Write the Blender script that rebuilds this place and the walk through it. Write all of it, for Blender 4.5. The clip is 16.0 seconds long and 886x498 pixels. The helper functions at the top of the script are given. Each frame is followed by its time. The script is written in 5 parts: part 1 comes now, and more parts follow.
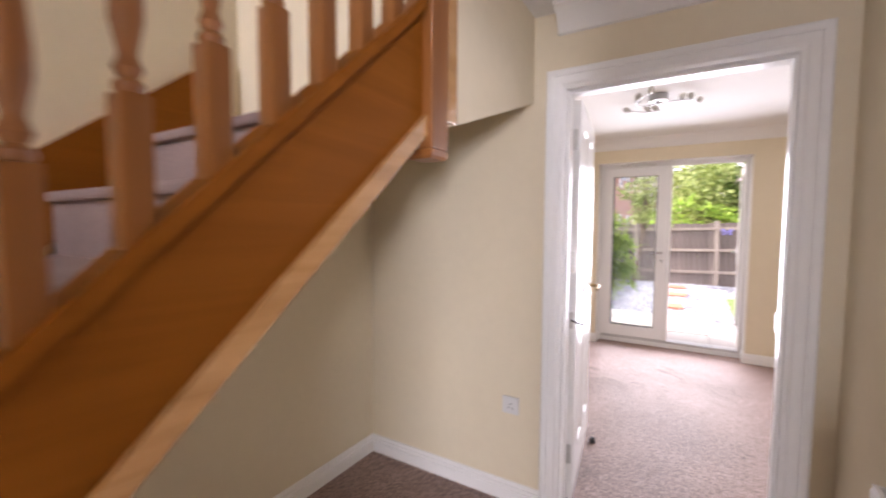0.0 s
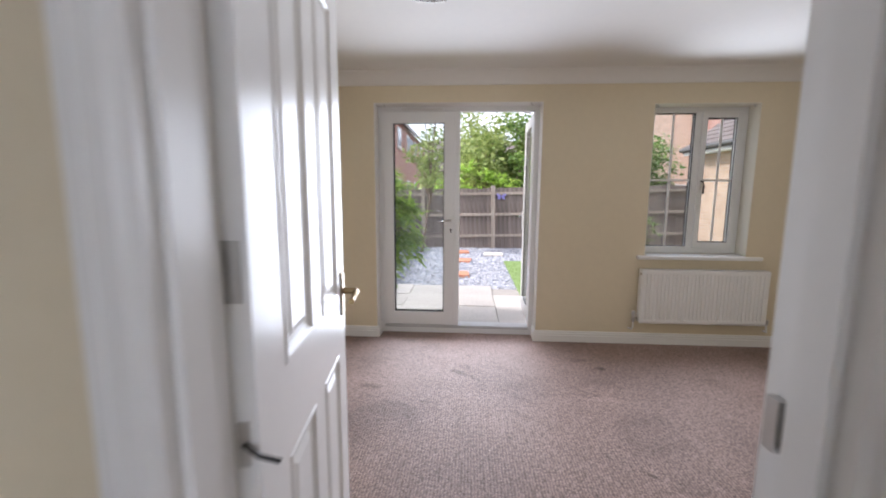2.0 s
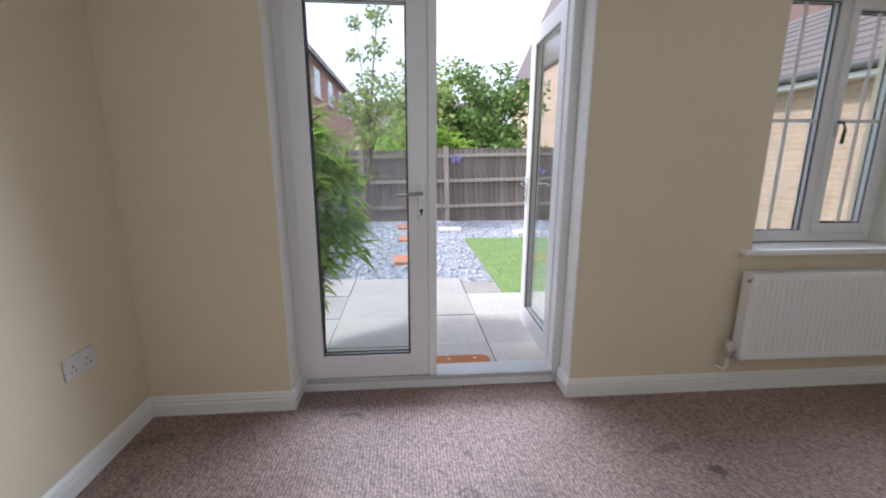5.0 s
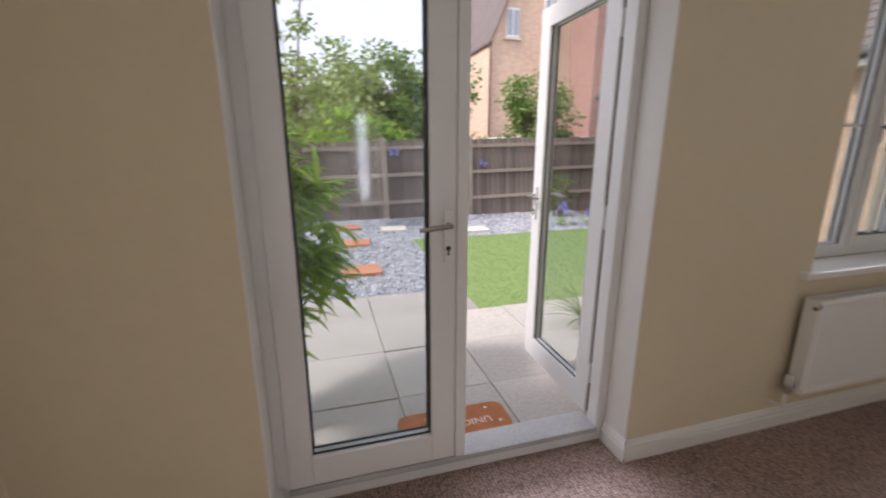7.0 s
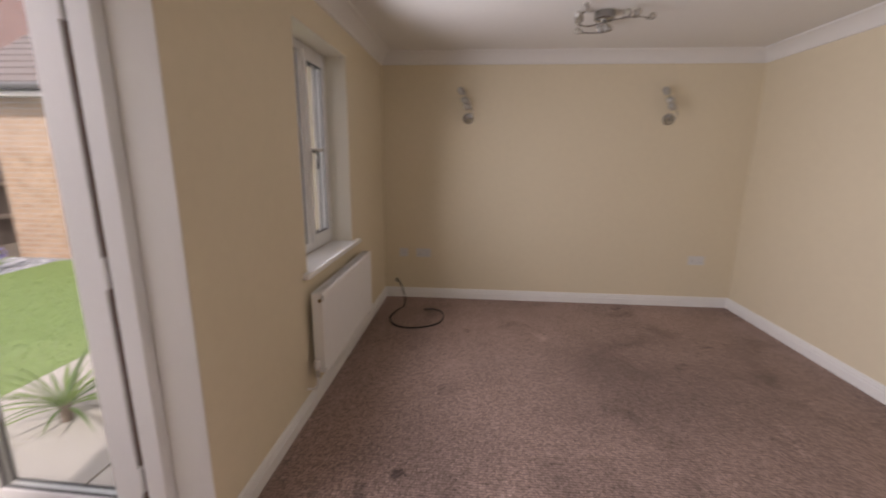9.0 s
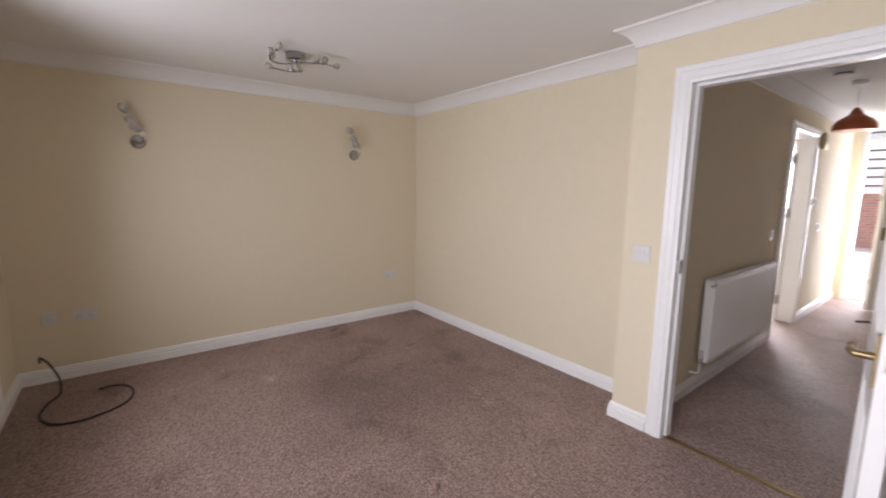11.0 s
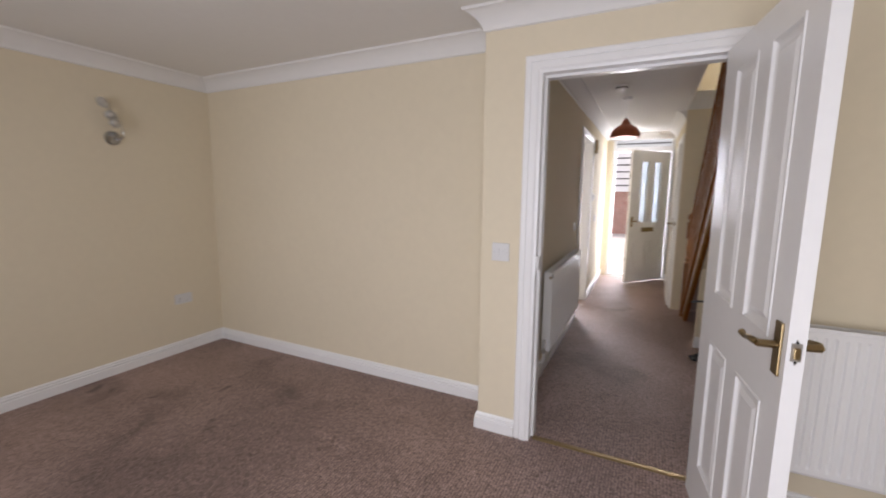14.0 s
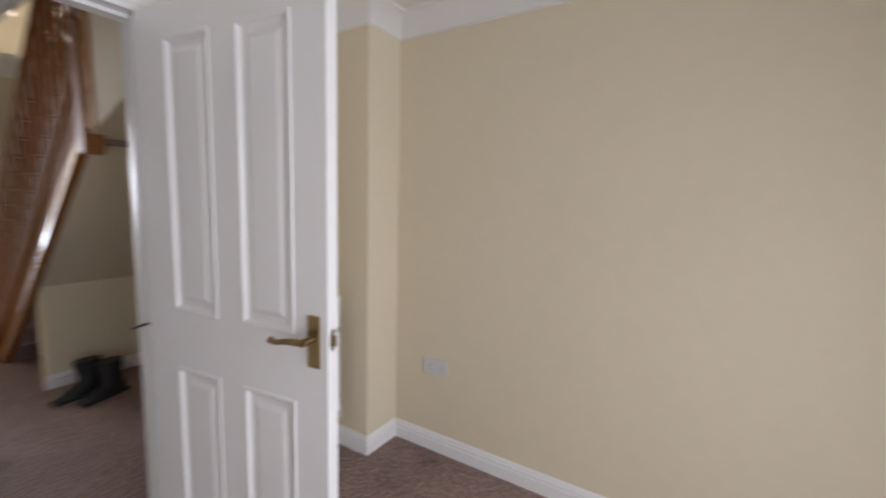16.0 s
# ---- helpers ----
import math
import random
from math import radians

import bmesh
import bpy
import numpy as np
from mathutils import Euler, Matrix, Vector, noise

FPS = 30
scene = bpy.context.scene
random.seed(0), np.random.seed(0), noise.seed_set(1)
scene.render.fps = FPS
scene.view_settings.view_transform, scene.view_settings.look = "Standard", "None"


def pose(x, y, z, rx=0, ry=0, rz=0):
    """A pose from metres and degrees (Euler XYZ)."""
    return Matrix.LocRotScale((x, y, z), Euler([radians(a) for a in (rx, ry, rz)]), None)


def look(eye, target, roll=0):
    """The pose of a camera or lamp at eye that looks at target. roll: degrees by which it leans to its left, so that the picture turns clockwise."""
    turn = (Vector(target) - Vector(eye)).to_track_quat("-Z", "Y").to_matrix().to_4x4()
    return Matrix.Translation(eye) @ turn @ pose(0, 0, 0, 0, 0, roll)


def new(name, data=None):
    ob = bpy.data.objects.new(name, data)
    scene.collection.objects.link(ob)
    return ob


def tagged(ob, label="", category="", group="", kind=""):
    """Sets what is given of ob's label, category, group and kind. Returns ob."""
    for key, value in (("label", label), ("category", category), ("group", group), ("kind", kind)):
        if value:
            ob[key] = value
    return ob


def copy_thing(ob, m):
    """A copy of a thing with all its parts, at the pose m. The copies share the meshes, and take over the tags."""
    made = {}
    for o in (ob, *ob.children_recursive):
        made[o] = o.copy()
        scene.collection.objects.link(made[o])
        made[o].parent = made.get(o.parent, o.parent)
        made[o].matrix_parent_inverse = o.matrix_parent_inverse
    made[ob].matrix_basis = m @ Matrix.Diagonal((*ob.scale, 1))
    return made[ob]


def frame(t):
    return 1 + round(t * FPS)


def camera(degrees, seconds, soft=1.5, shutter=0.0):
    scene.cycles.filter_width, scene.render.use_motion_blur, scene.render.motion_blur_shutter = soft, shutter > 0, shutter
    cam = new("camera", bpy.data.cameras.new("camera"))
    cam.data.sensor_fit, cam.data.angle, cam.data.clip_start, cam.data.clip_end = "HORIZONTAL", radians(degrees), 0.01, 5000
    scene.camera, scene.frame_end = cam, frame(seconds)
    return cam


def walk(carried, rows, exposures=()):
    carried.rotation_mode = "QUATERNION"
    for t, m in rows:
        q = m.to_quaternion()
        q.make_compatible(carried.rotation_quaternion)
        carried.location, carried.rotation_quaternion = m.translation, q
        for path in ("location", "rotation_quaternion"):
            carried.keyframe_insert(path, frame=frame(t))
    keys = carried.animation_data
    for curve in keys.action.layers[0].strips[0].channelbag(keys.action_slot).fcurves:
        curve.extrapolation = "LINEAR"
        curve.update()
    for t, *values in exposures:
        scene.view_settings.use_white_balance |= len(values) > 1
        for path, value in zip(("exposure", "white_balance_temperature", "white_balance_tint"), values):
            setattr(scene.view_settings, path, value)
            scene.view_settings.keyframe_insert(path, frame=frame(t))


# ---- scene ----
cam = camera(93.9, 16.0, soft=1.9, shutter=0.5)
PATH = [
    (0, (0.912, 1.062, 1.393), (-0.124, 2.769, 1.271), 0.3),
    (0.5, (0.842, 1.376, 1.385), (0.157, 3.25, 1.245), 0.2),
    (1, (0.777, 1.763, 1.357), (0.359, 3.712, 1.189), 0.2),
    (1.5, (0.747, 2.121, 1.359), (0.502, 4.094, 1.14), 0.1),
    (2, (0.774, 2.505, 1.336), (0.65, 4.483, 1.063), 0.3),
    (2.5, (0.794, 2.83, 1.317), (0.758, 4.804, 0.994), 0.3),
    (3, (0.804, 3.118, 1.312), (0.835, 5.083, 0.94), 0.3),
    (3.5, (0.831, 3.421, 1.298), (0.923, 5.378, 0.893), 0.3),
    (4, (0.745, 3.699, 1.281), (0.876, 5.65, 0.859), 0.3),
    (4.5, (0.641, 3.953, 1.262), (0.787, 5.901, 0.836), 0.3),
    (4.7, (0.604, 4.062, 1.25), (0.758, 6.01, 0.824), 0.2),
    (6.8, (0.185, 4.885, 1.319), (0.622, 6.775, 0.834), 0.6),
    (7, (0.183, 4.898, 1.356), (0.719, 6.763, 0.87), -0.0),
    (7.5, (0.134, 4.974, 1.364), (1.171, 6.617, 0.89), -0.2),
    (8, (0.193, 5.056, 1.359), (1.715, 6.262, 0.883), 0.1),
    (8.5, (0.236, 5.159, 1.388), (2.064, 5.821, 0.918), 0.6),
    (9, (0.192, 5.274, 1.415), (2.139, 5.422, 0.98), 0.6),
    (9.5, (0.218, 5.329, 1.429), (2.158, 5.056, 1.023), 0.7),
    (10, (0.238, 5.362, 1.429), (2.092, 4.705, 1.066), 0.6),
    (10.2, (0.242, 5.387, 1.434), (2.046, 4.595, 1.089), 0.7),
    (12.3, (0.142, 5.549, 1.439), (1.422, 4.036, 1.17), 0.4),
    (12.5, (0.171, 5.501, 1.433), (1.433, 3.974, 1.161), 0.5),
    (13, (0.319, 5.41, 1.422), (1.529, 3.841, 1.149), 0.4),
    (13.5, (0.527, 5.374, 1.419), (1.623, 3.725, 1.14), 0.4),
    (14, (0.684, 5.271, 1.407), (1.56, 3.495, 1.127), 0.5),
    (14.5, (0.863, 5.151, 1.399), (1.317, 3.223, 1.118), 0.7),
    (15, (0.992, 5.054, 1.406), (0.719, 3.091, 1.139), 1.3),
    (15.5, (1.037, 4.914, 1.395), (-0.043, 3.249, 1.143), 1.3),
    (16, (1.097, 4.778, 1.385), (-0.584, 3.719, 1.157), 1.5),
]
walk(cam, [(t, look(eye, target, roll)) for t, eye, target, roll in PATH],
     [(0.0, 1.68, 6500, 28), (1.0, 1.42, 6450, 27), (1.5, 1.18, 6300, 23), (2.0, 0.98, 6000, 18), (3.0, 0.8, 5950, 16), (4.5, 0.8, 5550, 15), (7.0, 0.5, 6250, 20),
      (8.5, 0.45, 6450, 23), (9.5, 0.7, 7100, 29), (10.0, 0.74, 6450, 25), (12.5, 0.62, 6450, 23), (14.5, 0.48, 6450, 22), (15.5, 0.5, 6500, 22), (16.0, 0.52, 6250, 20)])

# ---- world, sun and openings' light ----
SUN_EL, SUN_AZ = 46.0, 259.0          # degrees; azimuth clockwise from +y
world = bpy.data.worlds.new("world")
scene.world = world
world.use_nodes = True
wn = world.node_tree.nodes
wl = world.node_tree.links
sky = wn.new("ShaderNodeTexSky")
sky.sky_type = "NISHITA"
sky.sun_disc = False
sky.sun_elevation = radians(SUN_EL)
sky.sun_rotation = radians(SUN_AZ)
sky.air_density, sky.dust_density, sky.ozone_density = 1.0, 4.0, 1.0
cloud = wn.new("ShaderNodeMix")
cloud.data_type = "RGBA"
cloud.inputs["Factor"].default_value = 0.65
cloud.inputs["B"].default_value = (9.0, 9.1, 9.3, 1)
wl.new(sky.outputs[0], cloud.inputs["A"])
wl.new(cloud.outputs["Result"], wn["Background"].inputs[0])
wn["Background"].inputs[1].default_value = 0.14


def lamp(name, kind, m, energy, color=(1, 1, 1)):
    d = bpy.data.lights.new(name, kind)
    d.energy, d.color = energy, color
    ob = new(name, d)
    ob.matrix_world = m
    return ob


sun_way = Vector((math.sin(radians(SUN_AZ)) * math.cos(radians(SUN_EL)), math.cos(radians(SUN_AZ)) * math.cos(radians(SUN_EL)), math.sin(radians(SUN_EL))))
sun = lamp("sun", "SUN", look(sun_way * 30, (0, 0, 0)), 2.6, (1.0, 0.95, 0.87))
sun.data.angle = radians(6.0)


def opening_light(name, x, y, z, w, h, toward, energy, color=(0.88, 0.95, 1.0)):
    ob = lamp(name, "AREA", look((x, y, z), toward), energy, color)
    ob.data.shape, ob.data.size, ob.data.size_y = "RECTANGLE", w, h
    ob.data.spread = radians(145)
    return ob


opening_light("daylight_french_doors", 0.66, 6.08, 1.06, 1.36, 1.9, (0.66, 3.08, 0.66), 19)
opening_light("daylight_window", 2.73, 6.12, 1.44, 0.80, 1.22, (2.73, 3.12, 1.17), 11)
opening_light("daylight_front_door", 0.83, -2.45, 1.1, 0.8, 2.0, (0.83, 3.0, 1.1), 26)
# unseen kitchen window, assumed as a source to brighten the hall
opening_light("daylight_assumed_kitchen", 2.6, -2.45, 1.55, 1.1, 1.0, (1.3, 0.3, 0.9), 98)
# fill lamp added to brighten the stairwell; no landing window is in view
landing = opening_light("fill_landing_unseen", -0.1, -2.45, 4.0, 0.75, 1.1, (-0.6, 0.4, 1.5), 17)
landing.data.spread = radians(95)


# ---- materials ----
def mat(name, color, rough=0.6, metal=0.0, var=0.06, scale=6.0, bump=0.0, bump_scale=80.0, spec=0.5, vary=0.0, stain=None, coat=0.0):
    """A principled surface with colour variation at two scales, fine relief and, when asked, stains."""
    m = bpy.data.materials.new(name)
    m.use_nodes = True
    n, l = m.node_tree.nodes, m.node_tree.links
    b = n["Principled BSDF"]
    tc = n.new("ShaderNodeTexCoord")
    big = n.new("ShaderNodeTexNoise")
    big.inputs["Scale"].default_value = scale * 0.22
    big.inputs["Detail"].default_value = 4
    fine = n.new("ShaderNodeTexNoise")
    fine.inputs["Scale"].default_value = scale * 7
    fine.inputs["Detail"].default_value = 3
    for t in (big, fine):
        l.new(tc.outputs["Object"], t.inputs["Vector"])
    add = n.new("ShaderNodeMath")
    add.operation = "MULTIPLY_ADD"
    add.inputs[1].default_value = 0.6
    l.new(big.outputs["Fac"], add.inputs[0])
    half = n.new("ShaderNodeMath")
    half.operation = "MULTIPLY"
    half.inputs[1].default_value = 0.4
    l.new(fine.outputs["Fac"], half.inputs[0])
    l.new(half.outputs[0], add.inputs[2])
    ramp = n.new("ShaderNodeMapRange")
    ramp.inputs["From Min"].default_value, ramp.inputs["From Max"].default_value = 0.3, 0.7
    ramp.inputs["To Min"].default_value, ramp.inputs["To Max"].default_value = 1 - var, 1 + var
    l.new(add.outputs[0], ramp.inputs["Value"])
    mul = n.new("ShaderNodeMix")
    mul.data_type, mul.blend_type = "RGBA", "MULTIPLY"
    mul.inputs["Factor"].default_value = 1
    mul.inputs["A"].default_value = (*color, 1)
    l.new(ramp.outputs[0], mul.inputs["B"])
    out = mul.outputs["Result"]
    if vary:
        oi = n.new("ShaderNodeObjectInfo")
        mr = n.new("ShaderNodeMapRange")
        mr.inputs["To Min"].default_value, mr.inputs["To Max"].default_value = 1 - vary, 1 + vary
        l.new(oi.outputs["Random"], mr.inputs["Value"])
        m2 = n.new("ShaderNodeMix")
        m2.data_type, m2.blend_type = "RGBA", "MULTIPLY"
        m2.inputs["Factor"].default_value = 1
        l.new(out, m2.inputs["A"])
        l.new(mr.outputs[0], m2.inputs["B"])
        out = m2.outputs["Result"]
    l.new(out, b.inputs["Base Color"])
    b.inputs["Roughness"].default_value = rough
    b.inputs["Metallic"].default_value = metal
    b.inputs["Specular IOR Level"].default_value = spec
    b.inputs["Coat Weight"].default_value = coat
    if bump:
        bn = n.new("ShaderNodeTexNoise")
        bn.inputs["Scale"].default_value = bump_scale
        bn.inputs["Detail"].default_value = 3
        l.new(tc.outputs["Object"], bn.inputs["Vector"])
        bp = n.new("ShaderNodeBump")
        bp.inputs["Strength"].default_value = bump
        bp.inputs["Distance"].default_value = 0.004
        l.new(bn.outputs["Fac"], bp.inputs["Height"])
        l.new(bp.outputs[0], b.inputs["Normal"])
    return m


def wood_mat(name, dark, light, axis, rough=0.35, scale=1.0, coat=0.0, vary=0.0):
    """Grain drawn out along one axis."""
    m = bpy.data.materials.new(name)
    m.use_nodes = True
    n, l = m.node_tree.nodes, m.node_tree.links
    b = n["Principled BSDF"]
    tc = n.new("ShaderNodeTexCoord")
    mp = n.new("ShaderNodeMapping")
    s = [26 * scale] * 3
    s[axis] = 1.6 * scale
    mp.inputs["Scale"].default_value = s
    l.new(tc.outputs["Object"], mp.inputs["Vector"])
    no = n.new("ShaderNodeTexNoise")
    no.inputs["Scale"].default_value, no.inputs["Detail"].default_value, no.inputs["Distortion"].default_value = 1.0, 6, 0.6
    l.new(mp.outputs[0], no.inputs["Vector"])
    cr = n.new("ShaderNodeValToRGB")
    cr.color_ramp.elements[0].position, cr.color_ramp.elements[1].position = 0.32, 0.68
    cr.color_ramp.elements[0].color, cr.color_ramp.elements[1].color = (*dark, 1), (*light, 1)
    l.new(no.outputs["Fac"], cr.inputs[0])
    out = cr.outputs[0]
    if vary:
        oi = n.new("ShaderNodeObjectInfo")
        mr = n.new("ShaderNodeMapRange")
        mr.inputs["To Min"].default_value, mr.inputs["To Max"].default_value = 1 - vary, 1 + vary
        l.new(oi.outputs["Random"], mr.inputs["Value"])
        m2 = n.new("ShaderNodeMix")
        m2.data_type, m2.blend_type = "RGBA", "MULTIPLY"
        m2.inputs["Factor"].default_value = 1
        l.new(out, m2.inputs["A"])
        l.new(mr.outputs[0], m2.inputs["B"])
        out = m2.outputs["Result"]
    l.new(out, b.inputs["Base Color"])
    b.inputs["Roughness"].default_value = rough
    b.inputs["Coat Weight"].default_value = coat
    bp = n.new("ShaderNodeBump")
    bp.inputs["Strength"].default_value, bp.inputs["Distance"].default_value = 0.25, 0.003
    l.new(no.outputs["Fac"], bp.inputs["Height"])
    l.new(bp.outputs[0], b.inputs["Normal"])
    return m


MARKS = [(-0.18, 5.29, 35, 0.07, 0.035, 0.6), (-0.08, 5.18, -40, 0.06, 0.03, 0.5), (0.11, 5.18, -5, 0.10, 0.04, 0.5), (0.70, 5.46, -40, 0.10, 0.022, 0.5), (0.82, 5.36, -55, 0.09, 0.022, 0.45),
         (0.76, 5.55, 15, 0.05, 0.02, 0.4), (0.52, 4.99, -12, 0.06, 0.02, 0.45), (1.79, 5.58, -35, 0.05, 0.035, 0.65), (1.55, 5.22, -50, 0.13, 0.018, 0.4), (1.70, 5.10, -12, 0.16, 0.016, -0.45),
         (1.58, 5.14, -15, 0.14, 0.016, 0.4), (1.66, 5.74, 5, 0.10, 0.018, 0.4), (2.88, 4.30, 10, 0.42, 0.30, 0.22), (2.40, 4.28, 60, 0.30, 0.22, 0.2), (2.15, 3.63, 20, 0.11, 0.025, -0.4),
         (2.27, 3.58, 5, 0.08, 0.02, -0.35), (3.35, 4.71, 20, 0.10, 0.05, -0.35), (2.93, 3.84, 20, 0.04, 0.02, 0.5), (3.62, 3.79, 60, 0.05, 0.02, 0.45), (2.98, 3.78, -30, 0.05, 0.025, 0.4)]


def carpet_mat():
    """Ribbed loop carpet: rows of small loops, worn patches and dark smudges."""
    m = bpy.data.materials.new("brown_loop_carpet")
    m.use_nodes = True
    n, l = m.node_tree.nodes, m.node_tree.links
    b = n["Principled BSDF"]
    tc = n.new("ShaderNodeTexCoord")

    def tex(kind, scale, vec=None, **kw):
        t = n.new(kind)
        t.inputs["Scale"].default_value = scale
        for k, v in kw.items():
            t.inputs[k].default_value = v
        l.new(vec or tc.outputs["Object"], t.inputs["Vector"])
        return t

    def math_node(op, a, bb):
        q = n.new("ShaderNodeMath")
        q.operation = op
        for i, v in enumerate((a, bb)):
            if isinstance(v, (int, float)):
                q.inputs[i].default_value = v
            else:
                l.new(v, q.inputs[i])
        return q.outputs[0]

    mp = n.new("ShaderNodeMapping")
    mp.inputs["Rotation"].default_value = (0, 0, radians(0))
    mp.inputs["Scale"].default_value = (1.0, 1.35, 1.0)
    l.new(tc.outputs["Object"], mp.inputs["Vector"])
    vor = tex("ShaderNodeTexVoronoi", 66.0, mp.outputs[0], Randomness=0.42)
    loops = math_node("SUBTRACT", 1.0, vor.outputs["Distance"])
    speck = tex("ShaderNodeTexNoise", 45.0, Detail=3.0)
    patch = tex("ShaderNodeTexNoise", 0.9, Detail=5.0, Roughness=0.6)
    smud = tex("ShaderNodeTexNoise", 1.7, Detail=3.0, Roughness=0.55, Distortion=0.8)
    v = math_node("MULTIPLY_ADD", loops, 1.5)
    v.node.inputs[2].default_value = -0.06
    v = math_node("MULTIPLY", v, math_node("ADD", math_node("MULTIPLY", speck.outputs["Fac"], 1.1), 0.45))
    v = math_node("MULTIPLY", v, math_node("ADD", math_node("MULTIPLY", patch.outputs["Fac"], 1.3), 0.35))
    st = n.new("ShaderNodeMapRange")
    st.inputs["From Min"].default_value, st.inputs["From Max"].default_value = 0.55, 0.74
    st.inputs["To Min"].default_value, st.inputs["To Max"].default_value = 1.0, 0.62
    l.new(smud.outputs["Fac"], st.inputs["Value"])
    v = math_node("MULTIPLY", v, st.outputs[0])
    scuff = tex("ShaderNodeTexNoise", 4.6, Detail=2.0, Roughness=0.5, Distortion=1.4)
    sc = n.new("ShaderNodeMapRange")
    sc.inputs["From Min"].default_value, sc.inputs["From Max"].default_value = 0.69, 0.76
    sc.inputs["To Min"].default_value, sc.inputs["To Max"].default_value = 1.0, 0.5
    l.new(scuff.outputs["Fac"], sc.inputs["Value"])
    v = math_node("MULTIPLY", v, sc.outputs[0])
    # dark marks, scuffs and creases by colour alone: (x, y, turn, half length, half width, strength); a crease's lit
    # ridge is painted pale by a negative strength
    wob = tex("ShaderNodeTexNoise", 17.0, Detail=3.0, Roughness=0.6)
    off = n.new("ShaderNodeVectorMath")
    off.operation = "MULTIPLY_ADD"
    off.inputs[1].default_value, off.inputs[2].default_value = (0.16, 0.16, 0), (-0.08, -0.08, 0)
    l.new(wob.outputs["Color"], off.inputs[0])
    moved = n.new("ShaderNodeVectorMath")
    l.new(tc.outputs["Object"], moved.inputs[0])
    l.new(off.outputs[0], moved.inputs[1])
    for mx, my, turn, ha, hb, k in MARKS:
        q = n.new("ShaderNodeMapping")
        q.vector_type = "TEXTURE"
        q.inputs["Location"].default_value = (mx, my, 0)
        q.inputs["Rotation"].default_value = (0, 0, radians(turn))
        q.inputs["Scale"].default_value = (ha, hb, 1)
        l.new(moved.outputs[0], q.inputs["Vector"])
        ln = n.new("ShaderNodeVectorMath")
        ln.operation = "LENGTH"
        l.new(q.outputs[0], ln.inputs[0])
        mr = n.new("ShaderNodeMapRange")
        mr.inputs["From Min"].default_value, mr.inputs["From Max"].default_value = 0.35, 1.1
        mr.inputs["To Min"].default_value, mr.inputs["To Max"].default_value = 1.0 - k, 1.0
        l.new(ln.outputs["Value"], mr.inputs["Value"])
        v = math_node("MULTIPLY", v, mr.outputs[0])
    mul = n.new("ShaderNodeMix")
    mul.data_type, mul.blend_type = "RGBA", "MULTIPLY"
    mul.inputs["Factor"].default_value = 1
    mul.inputs["A"].default_value = (0.375, 0.262, 0.226, 1)
    l.new(v, mul.inputs["B"])
    l.new(mul.outputs["Result"], b.inputs["Base Color"])
    b.inputs["Roughness"].default_value = 0.6
    b.inputs["Sheen Weight"].default_value = 0.2
    b.inputs["Sheen Tint"].default_value = (0.8, 0.6, 0.52, 1)
    b.inputs["Sheen Roughness"].default_value = 0.4
    b.inputs["Specular IOR Level"].default_value = 0.28
    bp = n.new("ShaderNodeBump")
    bp.inputs["Strength"].default_value, bp.inputs["Distance"].default_value = 0.6, 0.006
    l.new(loops, bp.inputs["Height"])
    l.new(bp.outputs[0], b.inputs["Normal"])
    return m


def glass_mat(name="window_glass", tint=(0.905, 0.93, 0.93)):
    m = bpy.data.materials.new(name)
    m.use_nodes = True
    n, l = m.node_tree.nodes, m.node_tree.links
    n.remove(n["Principled BSDF"])
    tr = n.new("ShaderNodeBsdfTransparent")
    tr.inputs[0].default_value = (*tint, 1)
    gl = n.new("ShaderNodeBsdfGlossy")
    gl.inputs["Roughness"].default_value = 0.06
    lw = n.new("ShaderNodeLayerWeight")
    pw = n.new("ShaderNodeMath")
    pw.operation = "POWER"
    pw.inputs[1].default_value = 5.0
    l.new(lw.outputs["Facing"], pw.inputs[0])
    fr = n.new("ShaderNodeMath")
    fr.operation = "MULTIPLY_ADD"
    fr.inputs[1].default_value, fr.inputs[2].default_value = 0.6, 0.035
    l.new(pw.outputs[0], fr.inputs[0])
    mx = n.new("ShaderNodeMixShader")
    l.new(fr.outputs[0], mx.inputs[0])
    l.new(tr.outputs[0], mx.inputs[1])
    l.new(gl.outputs[0], mx.inputs[2])
    # translucent mix puts a faint haze over the pane; dust noise makes it patchy
    haze = n.new("ShaderNodeBsdfTranslucent")
    haze.inputs[0].default_value = (0.9, 0.92, 0.93, 1)
    dust = n.new("ShaderNodeTexNoise")
    dust.inputs["Scale"].default_value, dust.inputs["Detail"].default_value = 2.2, 4
    tc = n.new("ShaderNodeTexCoord")
    l.new(tc.outputs["Object"], dust.inputs["Vector"])
    amount = n.new("ShaderNodeMapRange")
    amount.inputs["From Min"].default_value, amount.inputs["From Max"].default_value = 0.3, 0.7
    amount.inputs["To Min"].default_value, amount.inputs["To Max"].default_value = 0.004, 0.012
    l.new(dust.outputs["Fac"], amount.inputs["Value"])
    hazed = n.new("ShaderNodeMixShader")
    l.new(amount.outputs[0], hazed.inputs[0])
    l.new(mx.outputs[0], hazed.inputs[1])
    l.new(haze.outputs[0], hazed.inputs[2])
    l.new(hazed.outputs[0], n["Material Output"].inputs["Surface"])
    return m


